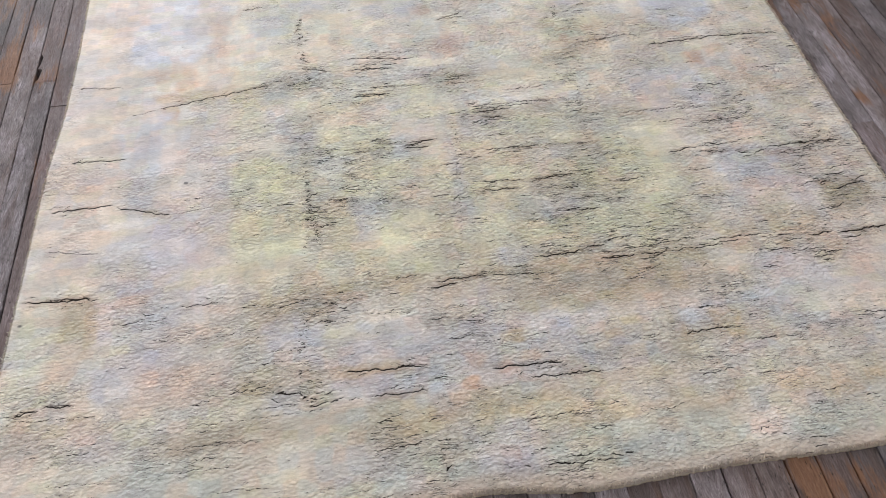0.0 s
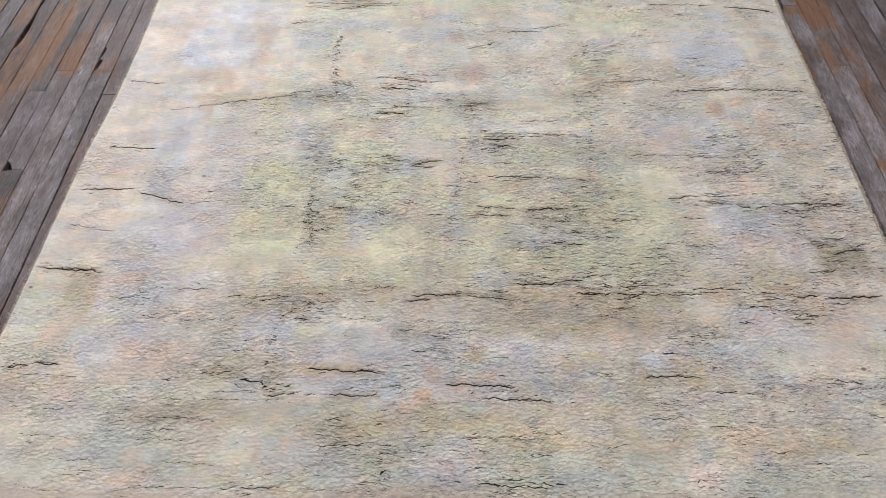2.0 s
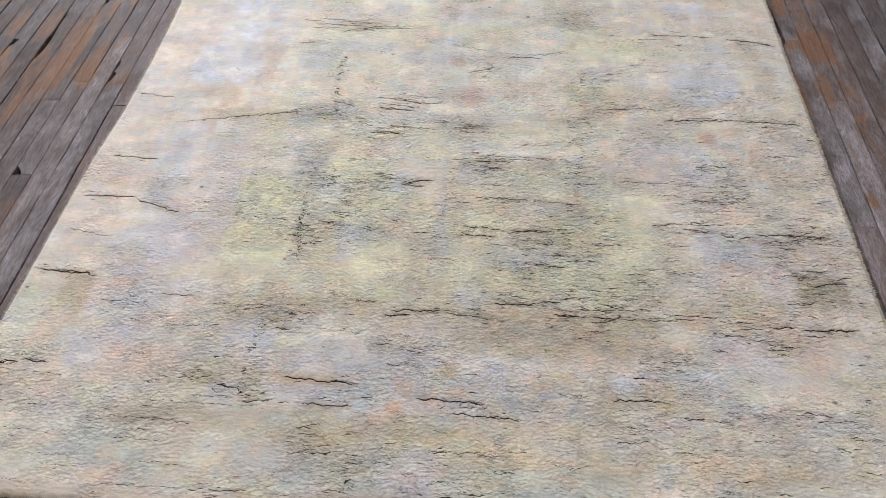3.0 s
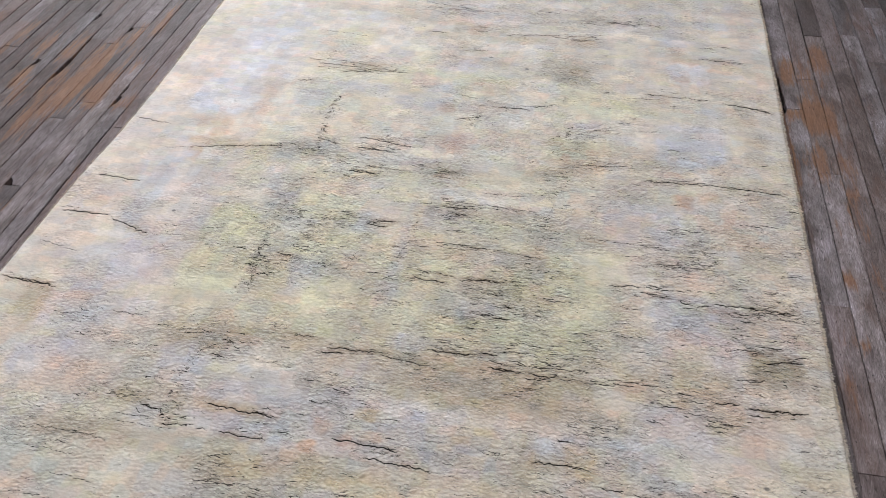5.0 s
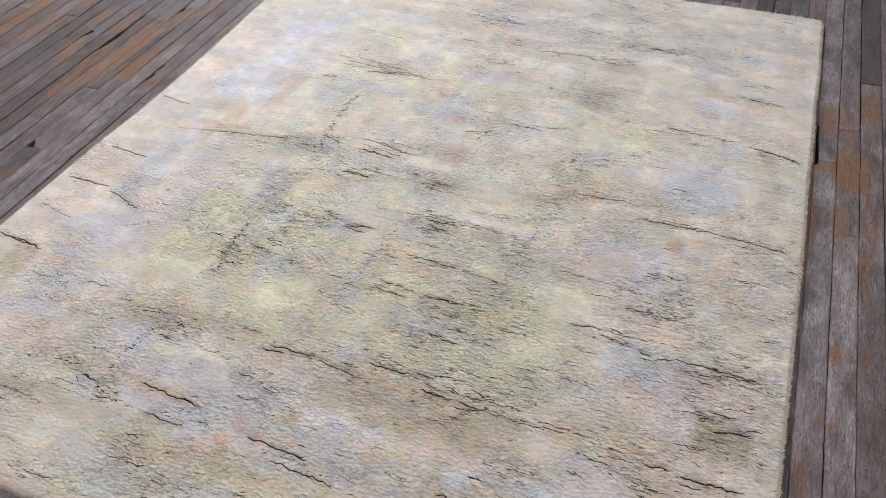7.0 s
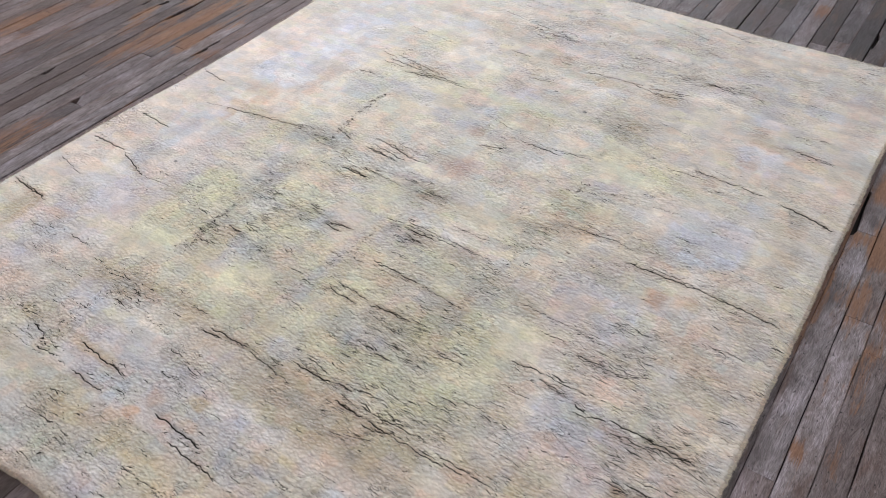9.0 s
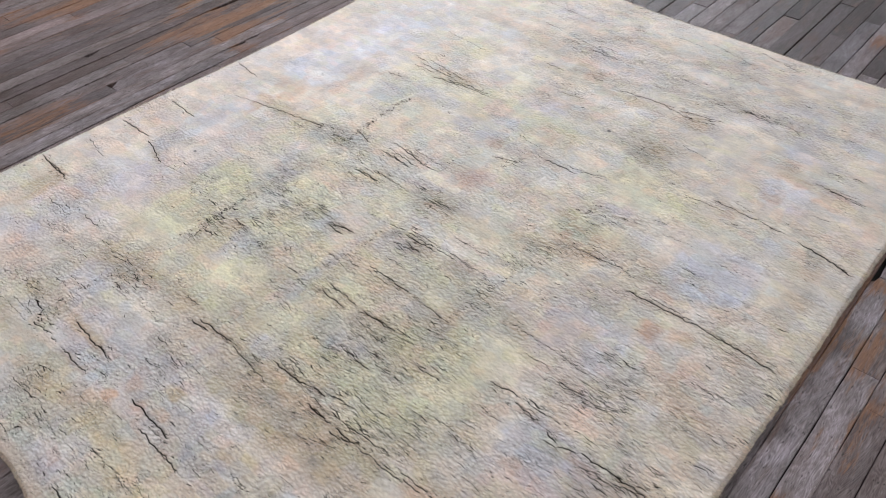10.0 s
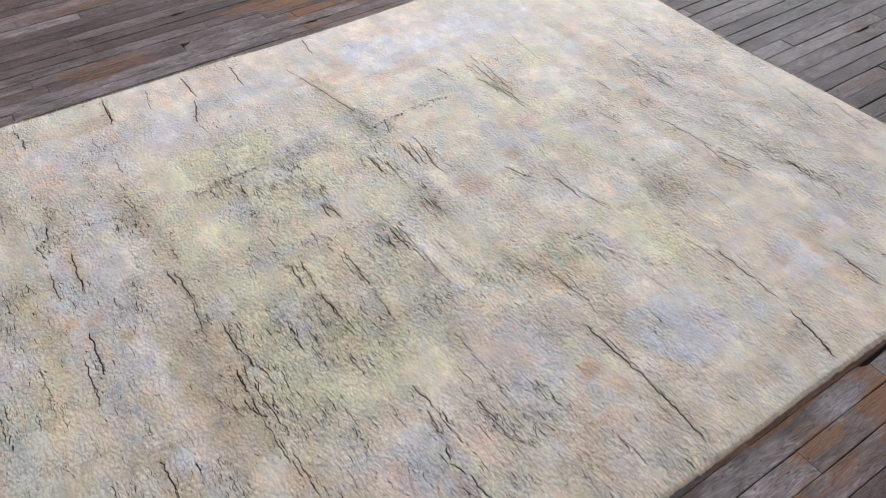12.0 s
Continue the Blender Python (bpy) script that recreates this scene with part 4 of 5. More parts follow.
crease(0.236, 2.441, 0.356, 2.442, 0.9)
crease(0.348, 2.454, 0.443, 2.489, 0.5)
crease(-0.127, 2.204, -0.003, 2.189, 0.9)
crease(-0.158, 2.160, -0.037, 2.150, 0.8)
crease(-0.152, 2.052, -0.053, 2.041, 0.8)
crease(0.104, 2.083, 0.182, 2.088, 0.8)
crease(-0.044, 1.831, 0.044, 1.839, 0.9)
crease(-0.228, 2.891, -0.089, 2.940, 0.3)
crease(-0.486, 2.654, -0.393, 2.638, 0.6)
crease(0.113, 2.099, 0.094, 2.149, 0.5)
crease(0.491, 3.276, 0.565, 3.246, 0.4)
crease(0.314, 3.111, 0.402, 3.105, 0.4)
crease(0.600, 3.412, 0.738, 3.417, 0.3)
crease(0.964, 2.577, 1.120, 2.538, 0.90)
crease(0.903, 2.839, 1.060, 2.814, 0.60)
crease(0.582, 3.067, 0.672, 3.067, 0.80)
crease(0.672, 3.067, 0.709, 3.074, 0.50)
crease(0.198, 2.914, 0.406, 2.932, 0.60)
crease(0.414, 2.928, 0.569, 2.954, 0.70)
crease(0.480, 2.923, 0.546, 2.945, 0.50)
crease(-0.102, 2.907, -0.005, 2.907, 0.60)
crease(-0.431, 2.628, -0.265, 2.615, 0.70)
crease(-0.426, 2.661, -0.220, 2.629, 0.60)
crease(-0.276, 2.599, -0.095, 2.602, 0.70)
crease(0.039, 2.803, 0.147, 2.814, 0.40)
crease(-0.272, 3.145, -0.030, 3.105, 0.50)
crease(-0.030, 3.105, 0.181, 3.062, 0.40)
crease(0.639, 2.559, 0.777, 2.567, 0.50)
crease(0.761, 2.619, 0.835, 2.607, 0.50)
crease(0.554, 2.212, 0.719, 2.177, 0.50)
crease(0.058, 2.502, 0.298, 2.454, 0.40)
crease(0.298, 2.454, 0.448, 2.470, 0.40)
crease(0.454, 3.447, 0.635, 3.396, 0.50)
crease(0.291, 3.397, 0.485, 3.347, 0.40)
crease(0.128, 3.359, 0.303, 3.352, 0.35)
crease(-0.377, 3.303, -0.107, 3.268, 0.40)
crease(0.944, 2.842, 1.043, 2.840, 0.40)
crease(0.662, 2.367, 0.790, 2.377, 0.35)
crease(0.931, 2.481, 1.031, 2.500, 0.30)
crease(-0.524, 2.865, -0.292, 2.837, 0.40)
crease(0.515, 2.761, 0.655, 2.743, 0.35)
crease(0.143, 1.933, 0.335, 1.936, 0.60)
crease(0.142, 1.952, 0.287, 1.942, 0.50)
crease(0.335, 1.936, 0.419, 1.950, 0.50)
crease(-0.096, 2.181, 0.047, 2.189, 0.50)
crease(-0.100, 2.226, 0.034, 2.218, 0.50)
crease(0.289, 1.661, 0.384, 1.660, 0.70)
crease(-0.128, 1.848, 0.031, 1.835, 0.50)
crease(0.945, 2.701, 1.041, 2.703, 0.30)
crease(0.845, 2.357, 0.959, 2.367, 0.30)
# worn patches
cluster(-0.31, 1.71, 0.014, 0.041, 11, 1.1)
cluster(-0.30, 1.64, 0.014, 0.049, 16, 1.1)
cluster(-0.29, 1.55, 0.014, 0.057, 14, 1.1)
cluster(-0.30, 2.38, 0.014, 0.055, 11, 1.1)
cluster(-0.30, 2.29, 0.014, 0.052, 12, 1.1)
cluster(-0.29, 2.21, 0.014, 0.052, 12, 1.1)
cluster(0.47, 2.30, 0.014, 0.060, 11, 1.1)
cluster(0.46, 2.22, 0.014, 0.044, 9, 1.1)
cluster(0.07, 1.73, 0.014, 0.051, 6, 1.1)
cluster(0.07, 1.63, 0.014, 0.068, 6, 1.1)
cluster(0.06, 1.52, 0.014, 0.055, 4, 1.1)
cluster(0.08, 2.05, 0.014, 0.060, 6, 1.1)
cluster(0.07, 1.83, 0.014, 0.077, 8, 1.1)
cluster(-0.07, 0.96, 0.014, 0.031, 14, 1.1)
cluster(-0.07, 0.92, 0.014, 0.029, 14, 1.1)
cluster(-0.35, 1.15, 0.014, 0.045, 8, 1.1)
cluster(0.04, 1.45, 0.014, 0.036, 6, 1.1)
cluster(0.12, 1.42, 0.014, 0.032, 6, 1.1)
cluster(-0.41, 2.69, 0.050, 0.030, 12, 0.4)
cluster(-0.24, 2.60, 0.090, 0.030, 16, 0.3)
cluster(0.12, 2.06, 0.060, 0.060, 26, 0.8)
cluster(-0.27, 2.18, 0.030, 0.030, 10, 0.6)
cluster(0.42, 2.05, 0.100, 0.060, 24, 0.7)
cluster(0.49, 1.85, 0.100, 0.060, 26, 0.6)
cluster(0.52, 1.44, 0.150, 0.050, 28, 0.4)
cluster(0.68, 1.39, 0.100, 0.030, 16, 0.4)
cluster(-0.35, 1.37, 0.070, 0.040, 18, 0.5)
cluster(-0.27, 1.17, 0.060, 0.050, 16, 0.5)
cluster(0.08, 1.59, 0.040, 0.040, 14, 0.7)
cluster(0.86, 1.68, 0.100, 0.030, 14, 0.3)
cluster(1.03, 1.66, 0.120, 0.040, 20, 0.4)
cluster(1.12, 1.72, 0.060, 0.030, 10, 0.4)
cluster(-0.30, 1.84, 0.050, 0.050, 16, 0.7)
cluster(-0.26, 1.60, 0.030, 0.020, 8, 0.5)
cluster(-0.28, 2.41, 0.050, 0.030, 10, 0.6)
cluster(0.61, 3.10, 0.080, 0.030, 8, 0.3)
cluster(0.53, 2.33, 0.040, 0.030, 8, 0.5)
cluster(0.75, 1.70, 0.060, 0.050, 12, 0.4)
cluster(0.87, 1.79, 0.060, 0.040, 12, 0.3)
cluster(-0.30, 2.28, 0.020, 0.080, 12, 1.0)
cluster(-0.30, 1.85, 0.040, 0.060, 20, 0.9)
cluster(-0.33, 1.13, 0.060, 0.040, 20, 0.6)
cluster(-0.31, 1.19, 0.060, 0.040, 18, 0.8)
cluster(0.05, 1.65, 0.040, 0.050, 18, 0.9)
cluster(0.16, 2.04, 0.100, 0.030, 18, 0.4)
cluster(0.46, 2.10, 0.050, 0.040, 16, 0.7)
cluster(-0.37, 1.37, 0.100, 0.030, 20, 0.3)
cluster(0.06, 1.39, 0.060, 0.030, 16, 0.5)
cluster(1.00, 1.65, 0.090, 0.020, 16, 0.3)
cluster(1.00, 1.48, 0.050, 0.050, 14, 0.4)
cluster(0.59, 1.39, 0.120, 0.020, 20, 0.3)
cluster(0.83, 1.38, 0.100, 0.020, 14, 0.3)
cluster(-0.74, 0.91, 0.080, 0.030, 14, 0.4)
cluster(-0.34, 0.91, 0.100, 0.030, 16, 0.3)
cluster(0.23, 0.90, 0.100, 0.020, 12, 0.3)
cluster(0.11, 1.01, 0.120, 0.020, 16, 0.2)
cluster(-0.62, 1.32, 0.080, 0.040, 14, 0.2)
cluster(-0.14, 1.14, 0.100, 0.030, 18, 0.3)
cluster(0.17, 1.11, 0.100, 0.020, 14, 0.2)
cluster(0.81, 1.15, 0.080, 0.030, 12, 0.3)
cluster(-0.87, 1.46, 0.060, 0.020, 8, 0.3)
cluster(-0.29, 1.60, 0.015, 0.070, 14, 1.2)
cluster(0.31, 1.62, 0.070, 0.030, 16, 0.3)
cluster(0.18, 1.91, 0.070, 0.020, 14, 0.3)
cluster(0.46, 2.27, 0.020, 0.060, 14, 1.0)
cluster(0.84, 1.83, 0.100, 0.030, 12, 0.3)
cluster(-0.80, 1.12, 0.100, 0.040, 12, 0.6)
cluster(-0.07, 1.03, 0.200, 0.040, 24, 0.3)
cluster(-0.45, 2.65, 0.050, 0.050, 14, 0.8)
cluster(-0.29, 2.65, 0.090, 0.025, 22, 0.3)
cluster(-0.16, 2.65, 0.050, 0.030, 14, 0.5)
cluster(0.08, 2.84, 0.100, 0.030, 18, 0.3)
cluster(0.15, 2.95, 0.080, 0.030, 14, 0.3)
cluster(0.49, 3.04, 0.120, 0.020, 18, 0.2)
cluster(0.50, 2.90, 0.080, 0.030, 16, 0.4)
cluster(0.72, 3.11, 0.040, 0.030, 12, 0.8)
cluster(0.80, 3.04, 0.060, 0.030, 14, 0.4)
cluster(0.96, 2.90, 0.050, 0.030, 10, 0.3)
cluster(0.07, 2.09, 0.060, 0.050, 24, 1.0)
cluster(0.12, 2.06, 0.070, 0.030, 16, 0.4)
cluster(-0.29, 2.21, 0.030, 0.050, 12, 1.0)
cluster(-0.31, 2.33, 0.040, 0.050, 14, 1.0)
cluster(0.45, 2.38, 0.020, 0.060, 12, 1.1)
cluster(0.45, 2.54, 0.040, 0.040, 12, 0.7)
cluster(-0.16, 2.43, 0.080, 0.030, 12, 0.3)
cluster(0.13, 2.44, 0.140, 0.020, 20, 0.2)
cluster(0.05, 3.10, 0.150, 0.020, 14, 0.2)
cluster(0.35, 3.23, 0.150, 0.020, 14, 0.2)
cluster(0.88, 2.63, 0.060, 0.030, 10, 0.3)
cluster(0.69, 2.48, 0.050, 0.030, 10, 0.4)
cluster(0.46, 1.92, 0.050, 0.080, 18, 1.0)
cluster(0.12, 1.64, 0.030, 0.050, 14, 1.0)
cluster(0.11, 1.80, 0.030, 0.050, 12, 1.0)
cluster(-0.31, 1.88, 0.040, 0.060, 14, 1.0)
cluster(0.75, 3.08, 0.030, 0.030, 10, 0.9)
cluster(0.81, 2.88, 0.040, 0.030, 12, 0.8)
cluster(0.50, 2.92, 0.080, 0.020, 14, 0.3)
cluster(-0.25, 2.63, 0.070, 0.040, 18, 0.5)
cluster(0.32, 2.87, 0.080, 0.040, 12, 0.3)
cluster(-0.30, 2.12, 0.050, 0.050, 14, 0.9)
cluster(0.51, 2.12, 0.070, 0.060, 20, 0.8)
cluster(0.45, 2.49, 0.050, 0.060, 12, 0.8)
cluster(0.48, 2.66, 0.050, 0.050, 12, 0.8)
cluster(0.46, 3.23, 0.100, 0.030, 14, 0.2)
cluster(0.55, 3.35, 0.100, 0.020, 12, 0.2)
cluster(0.14, 3.44, 0.100, 0.020, 12, 0.2)
cluster(-0.07, 3.15, 0.080, 0.030, 12, 0.3)
cluster(0.89, 2.73, 0.050, 0.040, 10, 0.4)
cluster(0.80, 2.56, 0.050, 0.040, 10, 0.4)
cluster(-0.345, 1.145, 0.050, 0.045, 34, 1.0)
cluster(-0.42, 1.165, 0.060, 0.015, 14, 0.3)
# small stains
spot(-0.613, 1.787, 0.005)
spot(0.310, 2.691, 0.006)
spot(0.971, 1.175, 0.005)
spot(-0.960, 1.408, 0.004)
spot(-0.958, 2.232, 0.004)
spot(0.741, 1.347, 0.004)

# broad faded bands across the weave
bands = soft_noise(rx, ry, 0.5, 0.045, 10) + 0.45 * soft_noise(rx, ry, 0.16, 0.026, 11)
dyes *= (0.91 + 0.115 * bands)[..., None]
hue = soft_noise(rx, ry, 0.075, 0.05, 12) - 0.5
dyes *= 1 + hue[..., None] * np.array((0.025, 0.0, -0.03))
# ghosts of the old design: squarish blocks a little bluer, rosier, paler or darker than their neighbours
block_x, block_y = wx + 0.015 * (soft_noise(rx, ry, 0.05, 0.05, 1) - 0.5), wy + 0.012 * (soft_noise(rx, ry, 0.05, 0.05, 2) - 0.5)
for cx, cy, seed, tint in ((0.062, 0.050, 4, (0.03, -0.02, -0.045)), (0.048, 0.036, 7, (-0.04, -0.01, 0.03)), (0.070, 0.042, 10, (-0.08, -0.08, -0.075)), (0.055, 0.040, 13, (0.07, 0.07, 0.065))):
    m = step(0.60, 0.68, soft_noise(block_x, block_y, cx, cy, seed))
    dyes *= 1 + 0.5 * m[..., None] * np.array(tint)


def patchwork(cx, cy, seed, strength):
    """Squarish blocks of the old design, each of one faded dye, with soft borders."""
    g, h = block_x / cx + 40 + 0.37 * seed, block_y / cy + 40 + 0.61 * seed
    i, j = np.floor(g).astype(int), np.floor(h).astype(int)
    f, k = step(0.72, 1.0, g - i), step(0.72, 1.0, h - j)
    tints = np.array(((0.045, -0.02, -0.04), (-0.045, -0.005, 0.03), (0.0, 0.01, -0.06), (0.07, 0.07, 0.07), (-0.08, -0.08, -0.07), (0.0, 0.0, 0.0), (-0.04, -0.03, 0.02), (0.03, 0.0, -0.03)))
    pick = lambda a, c: tints[(TABLE[seed % 16][a % 256, c % 256] * 7.999).astype(int)]
    top = pick(j, i) * (1 - f)[..., None] + pick(j, i + 1) * f[..., None]
    low_row = pick(j + 1, i) * (1 - f)[..., None] + pick(j + 1, i + 1) * f[..., None]
    return 1 + strength * (top * (1 - k)[..., None] + low_row * k[..., None])


dyes *= patchwork(0.135, 0.105, 3, 0.45) * patchwork(0.068, 0.052, 8, 0.85) * patchwork(0.036, 0.026, 5, 1.1)
warp_lines = soft_noise(rx, ry, 0.016, 0.16, 3) + soft_noise(rx, ry, 0.045, 0.30, 6) - 1
dyes *= 1 + 0.055 * warp_lines[..., None]
ribs = (soft_noise(rx, ry, 0.0062, 0.12, 14) - 0.5) * step(0.45, 0.75, soft_noise(rx, ry, 0.07, 0.30, 1))
dyes *= 1 + ribs[..., None] * np.array((0.05, 0.09, 0.10))
blots = soft_noise(rx, ry, 0.11, 0.055, 2) + 0.7 * soft_noise(rx, ry, 0.05, 0.03, 9) - 0.85
dyes *= 1 + 0.14 * blots[..., None]
hue = soft_noise(rx, ry, 0.022, 0.016, 13) - 0.5
dyes *= 1 + hue[..., None] * np.array((0.10, 0.085, 0.06))

# small splits of the pile, mostly along the weft, thick in some parts and few in others
density = np.clip(0.48 + 1.0 * (worn_map(rx, ry) - 0.5) + 0.20 * thin, 0, 1)
# old brown dye shows in the deeper partings
rust *= step(0.42, 0.75, soft_noise(rx, ry, 0.09, 0.05, 8))
dyes += 0.5 * rust[..., None] * (np.array((0.43, 0.30, 0.21)) - dyes)
skew = ry + 0.006 * (soft_noise(rx, ry, 0.03, 0.03, 1) - 0.5)
tufts = soft_noise(rx, skew, 0.012, 0.0095, 8) - 0.5
fine = soft_noise(rx, skew, 0.0072, 0.006, 9) - 0.5
swell = soft_noise(rx, ry, 0.42, 0.24, 4) - 0.5
ridge = soft_noise(rx, ry, 0.55, 0.085, 5) - 0.5
side = np.minimum(np.minimum(gu, 1 - gu) * 2.11, np.minimum(gv, 1 - gv) * 2.64)
height = 0.0080 * (1 - np.exp(-side / 0.004)) + 0.0035
height += 0.0008 * np.exp(-((side - 0.009) / 0.006) ** 2)
away = step(0.0, 0.06, side)
height += 0.0025 + away * (0.008 * (swell + 0.3) + 0.006 * ridge) + lift * away
height += step(0.0, 0.01, side) * ((0.35 + np.minimum(1.3 * density, 0.75)) * (0.0009 * tufts + 0.0009 * fine))
# the near edge does not lie flat
height += 0.014 * step(0.10, 0.0, gv * 2.64) * np.clip(soft_noise(rx, 0 * rx, 0.22, 1, 6) - 0.45, 0, 1)
height = np.maximum(height - 0.0014 * groove, 0.0012)
# the dyes have faded together
even = dyes.mean(-1, keepdims=True) * np.array((1.085, 1.005, 0.91))
dyes += 0.05 * (even - dyes)
dyes *= 0.84
# the rim is painted lighter, the bright lit lip put into the dye
lit_rim = step(0.020, 0.004, side)
dyes += 0.2 * (lit_rim * step(0.0, 0.03, gv * 2.64))[..., None] * (np.array((0.64, 0.59, 0.53)) - dyes)
hem = step(0.042, 0.020, gv * 2.64 + 0.008 * (soft_noise(rx, ry, 0.05, 0.02, 5) - 0.5))
dyes += 0.6 * hem[..., None] * (np.array((0.47, 0.385, 0.32)) - dyes)

verts = np.stack((rx, ry, height), -1).reshape(-1, 3)
idx = np.arange(LONG * WIDE).reshape(LONG, WIDE)
quads = np.stack((idx[:-1, :-1], idx[:-1, 1:], idx[1:, 1:], idx[1:, :-1]), -1).reshape(-1, 4)
rim = np.concatenate((idx[0, :-1], idx[:-1, -1], idx[-1, :0:-1], idx[:0:-1, 0]))
under = np.arange(len(rim)) + len(verts)
low = verts[rim].copy()
low[:, 2] = 0.0008
skirt = np.stack((rim, under, np.roll(under, -1), np.roll(rim, -1)), -1)
pile_mesh = grid_mesh("wool_face", np.concatenate((verts, low)), np.concatenate((quads, skirt)), PILE)
colour = pile_mesh.color_attributes.new("dye", "FLOAT_COLOR", "POINT")
marks = pile_mesh.color_attributes.new("marks", "FLOAT_COLOR", "POINT")
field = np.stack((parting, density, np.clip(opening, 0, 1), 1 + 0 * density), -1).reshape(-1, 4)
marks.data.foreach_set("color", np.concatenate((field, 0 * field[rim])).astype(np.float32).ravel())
flat = np.concatenate((dyes.reshape(-1, 3), dyes.reshape(-1, 3)[rim]))
flat = np.clip(np.concatenate((flat, np.ones((len(flat), 1))), 1), 0, 1)
colour.data.foreach_set("color", flat.astype(np.float32).ravel())
rug = tagged(new("rug"), "worn hand-knotted wool rug in faded cream, blue, peach and olive", "rug")
pile = new("wool_face", pile_mesh)
pile.parent = rug


def edge_fringe(name, side, count, longest, seed):
    """Loose ends of wool that stand out along one side of the rug."""
    rng = np.random.RandomState(seed)
    place, out = {"near": (lambda q: (q, 0.0), (0, -1)), "far": (lambda q: (q, 1.0), (0, 1)), "left": (lambda q: (0.0, q), (-1, 0)), "right": (lambda q: (1.0, q), (1, 0))}[side]
    ox, oy = out
    pts, tris, cols = [], [], []
    for _ in range(count):
        u, v = place(rng.rand())
        x, y = rug_outline(np.array(u), np.array(v))
        c = dyes[int(v * (LONG - 1)), int(u * (WIDE - 1))] * rng.uniform(0.78, 1.28) * np.array((1.0, rng.uniform(0.96, 1.0), rng.uniform(0.90, 1.0)))
        x, y = float(x) - 0.005 * ox, float(y) - 0.005 * oy
        z = rng.uniform(0.003, 0.0135)
        reach, side_way = longest * rng.rand() ** 2, rng.uniform(-0.007, 0.007)
        w = rng.uniform(0.0007, 0.0020)
        n = len(pts)
        tip = (x + ox * (0.005 + reach) + oy * side_way, y + oy * (0.005 + reach) + ox * side_way, max(0.001, z + rng.uniform(-0.006, 0.004)))
        pts += [(x + oy * w, y + ox * w, z), (x - oy * w, y - ox * w, z), (x, y, z + 2 * w), tip]
        tris += [(n, n + 1, n + 3), (n + 1, n + 2, n + 3), (n + 2, n, n + 3)]
        cols += [c] * 4
    me = bpy.data.meshes.new(name)
    me.from_pydata(pts, [], tris)
    at = me.color_attributes.new("dye", "FLOAT_COLOR", "POINT")
    at.data.foreach_set("color", np.concatenate((np.clip(cols, 0, 1), np.ones((len(cols), 1))), 1).astype(np.float32).ravel())
    me.materials.append(PILE)
    ob = new(name, me)
    ob.parent = rug
    return tagged(ob, "short loose wool ends along one side", kind="stuff")


for side, count, longest, seed in (("near", 6500, 0.0042, 3), ("far", 3500, 0.004, 4), ("left", 4500, 0.004, 5), ("right", 9000, 0.0065, 6)):
    edge_fringe("edge_fringe", side, count, longest, seed)

# the flat woven backing, whose rim shows as a thin cord under the pile
rim_xy = verts[rim][:, :2]
inner = rim_xy * 0.97 + rim_xy.mean(0) * 0.03
outer = rim_xy + 0.0018 * (rim_xy - inner) / np.linalg.norm(rim_xy - inner, axis=1)[:, None]
n_rim = len(rim)
rings = [np.column_stack((ring, np.full(n_rim, z))) for ring, z in ((outer, 0.0004), (outer, 0.0026), (inner, 0.0030))]
around = np.arange(n_rim)
ahead = np.roll(around, -1)
cord = np.concatenate([np.stack((around + k * n_rim, around + (k + 1) * n_rim, ahead + (k + 1) * n_rim, ahead + k * n_rim), -1) for k in (0, 1)])
backing = new("backing", grid_mesh("backing", np.concatenate(rings), cord, WARP))
backing.parent = rug
tagged(backing, "tan cotton backing cord round the rim")


# ---- the floor of narrow old boards ----
PITCH, PITCH_W = 0.0641, 0.0615
FLOOR_Y0, FLOOR_Y1 = Y0, Y1


def seam(s):
    """The x of the joint at the left of strip s."""
    return 1.164 + PITCH * s if s >= -34 else -1.0154 - PITCH_W * (-34 - s)


floor = tagged(new("floor"), "old worn grey strip-wood floor with orange-brown bare patches", "floor", kind="structure")
part("subfloor", box(bmesh.new(), X0, X1, Y0, Y1, -0.06, -0.022), SUBFLOOR, floor, "near-black sheet that paints the joints dark")

WEAR, CHIPS = [], []


def wear(x, y, a, b, amount):
    """A place where the grey finish is gone, about 2a by 2b."""
    WEAR.append((x, y, a, b, amount))


def chip(s, y0, y1, depth):
    """The left side of the boards of strip s is broken away between y0 and y1."""
    CHIPS.append((s, y0, y1, depth))


# butt joints that can be told apart, by strip
JOINTS = {0: (1.73, 2.60, 3.9), 1: (1.50, 2.27, 2.79, 4.1), 2: (1.3, 2.175, 3.095), -1: (1.0, 2.2, 3.3), -47: (1.2, 2.034, 3.2), -35: (1.2, 2.278, 3.2), -36: (0.9, 2.55, 3.5),
          -37: (1.342, 1.835, 2.289, 3.1), -38: (1.3, 2.186, 2.806), -39: (1.05, 1.970, 2.673), -40: (1.552, 2.70, 3.6), -42: (1.49, 2.355, 2.895), -43: (1.1, 2.503, 3.4),
          -44: (1.2, 2.153, 3.1), -45: (1.587, 2.6, 3.3), -48: (1.39, 2.2, 3.3), -17: (0.7, 3.679, 4.9), -14: (0.7, 3.542, 4.6)}


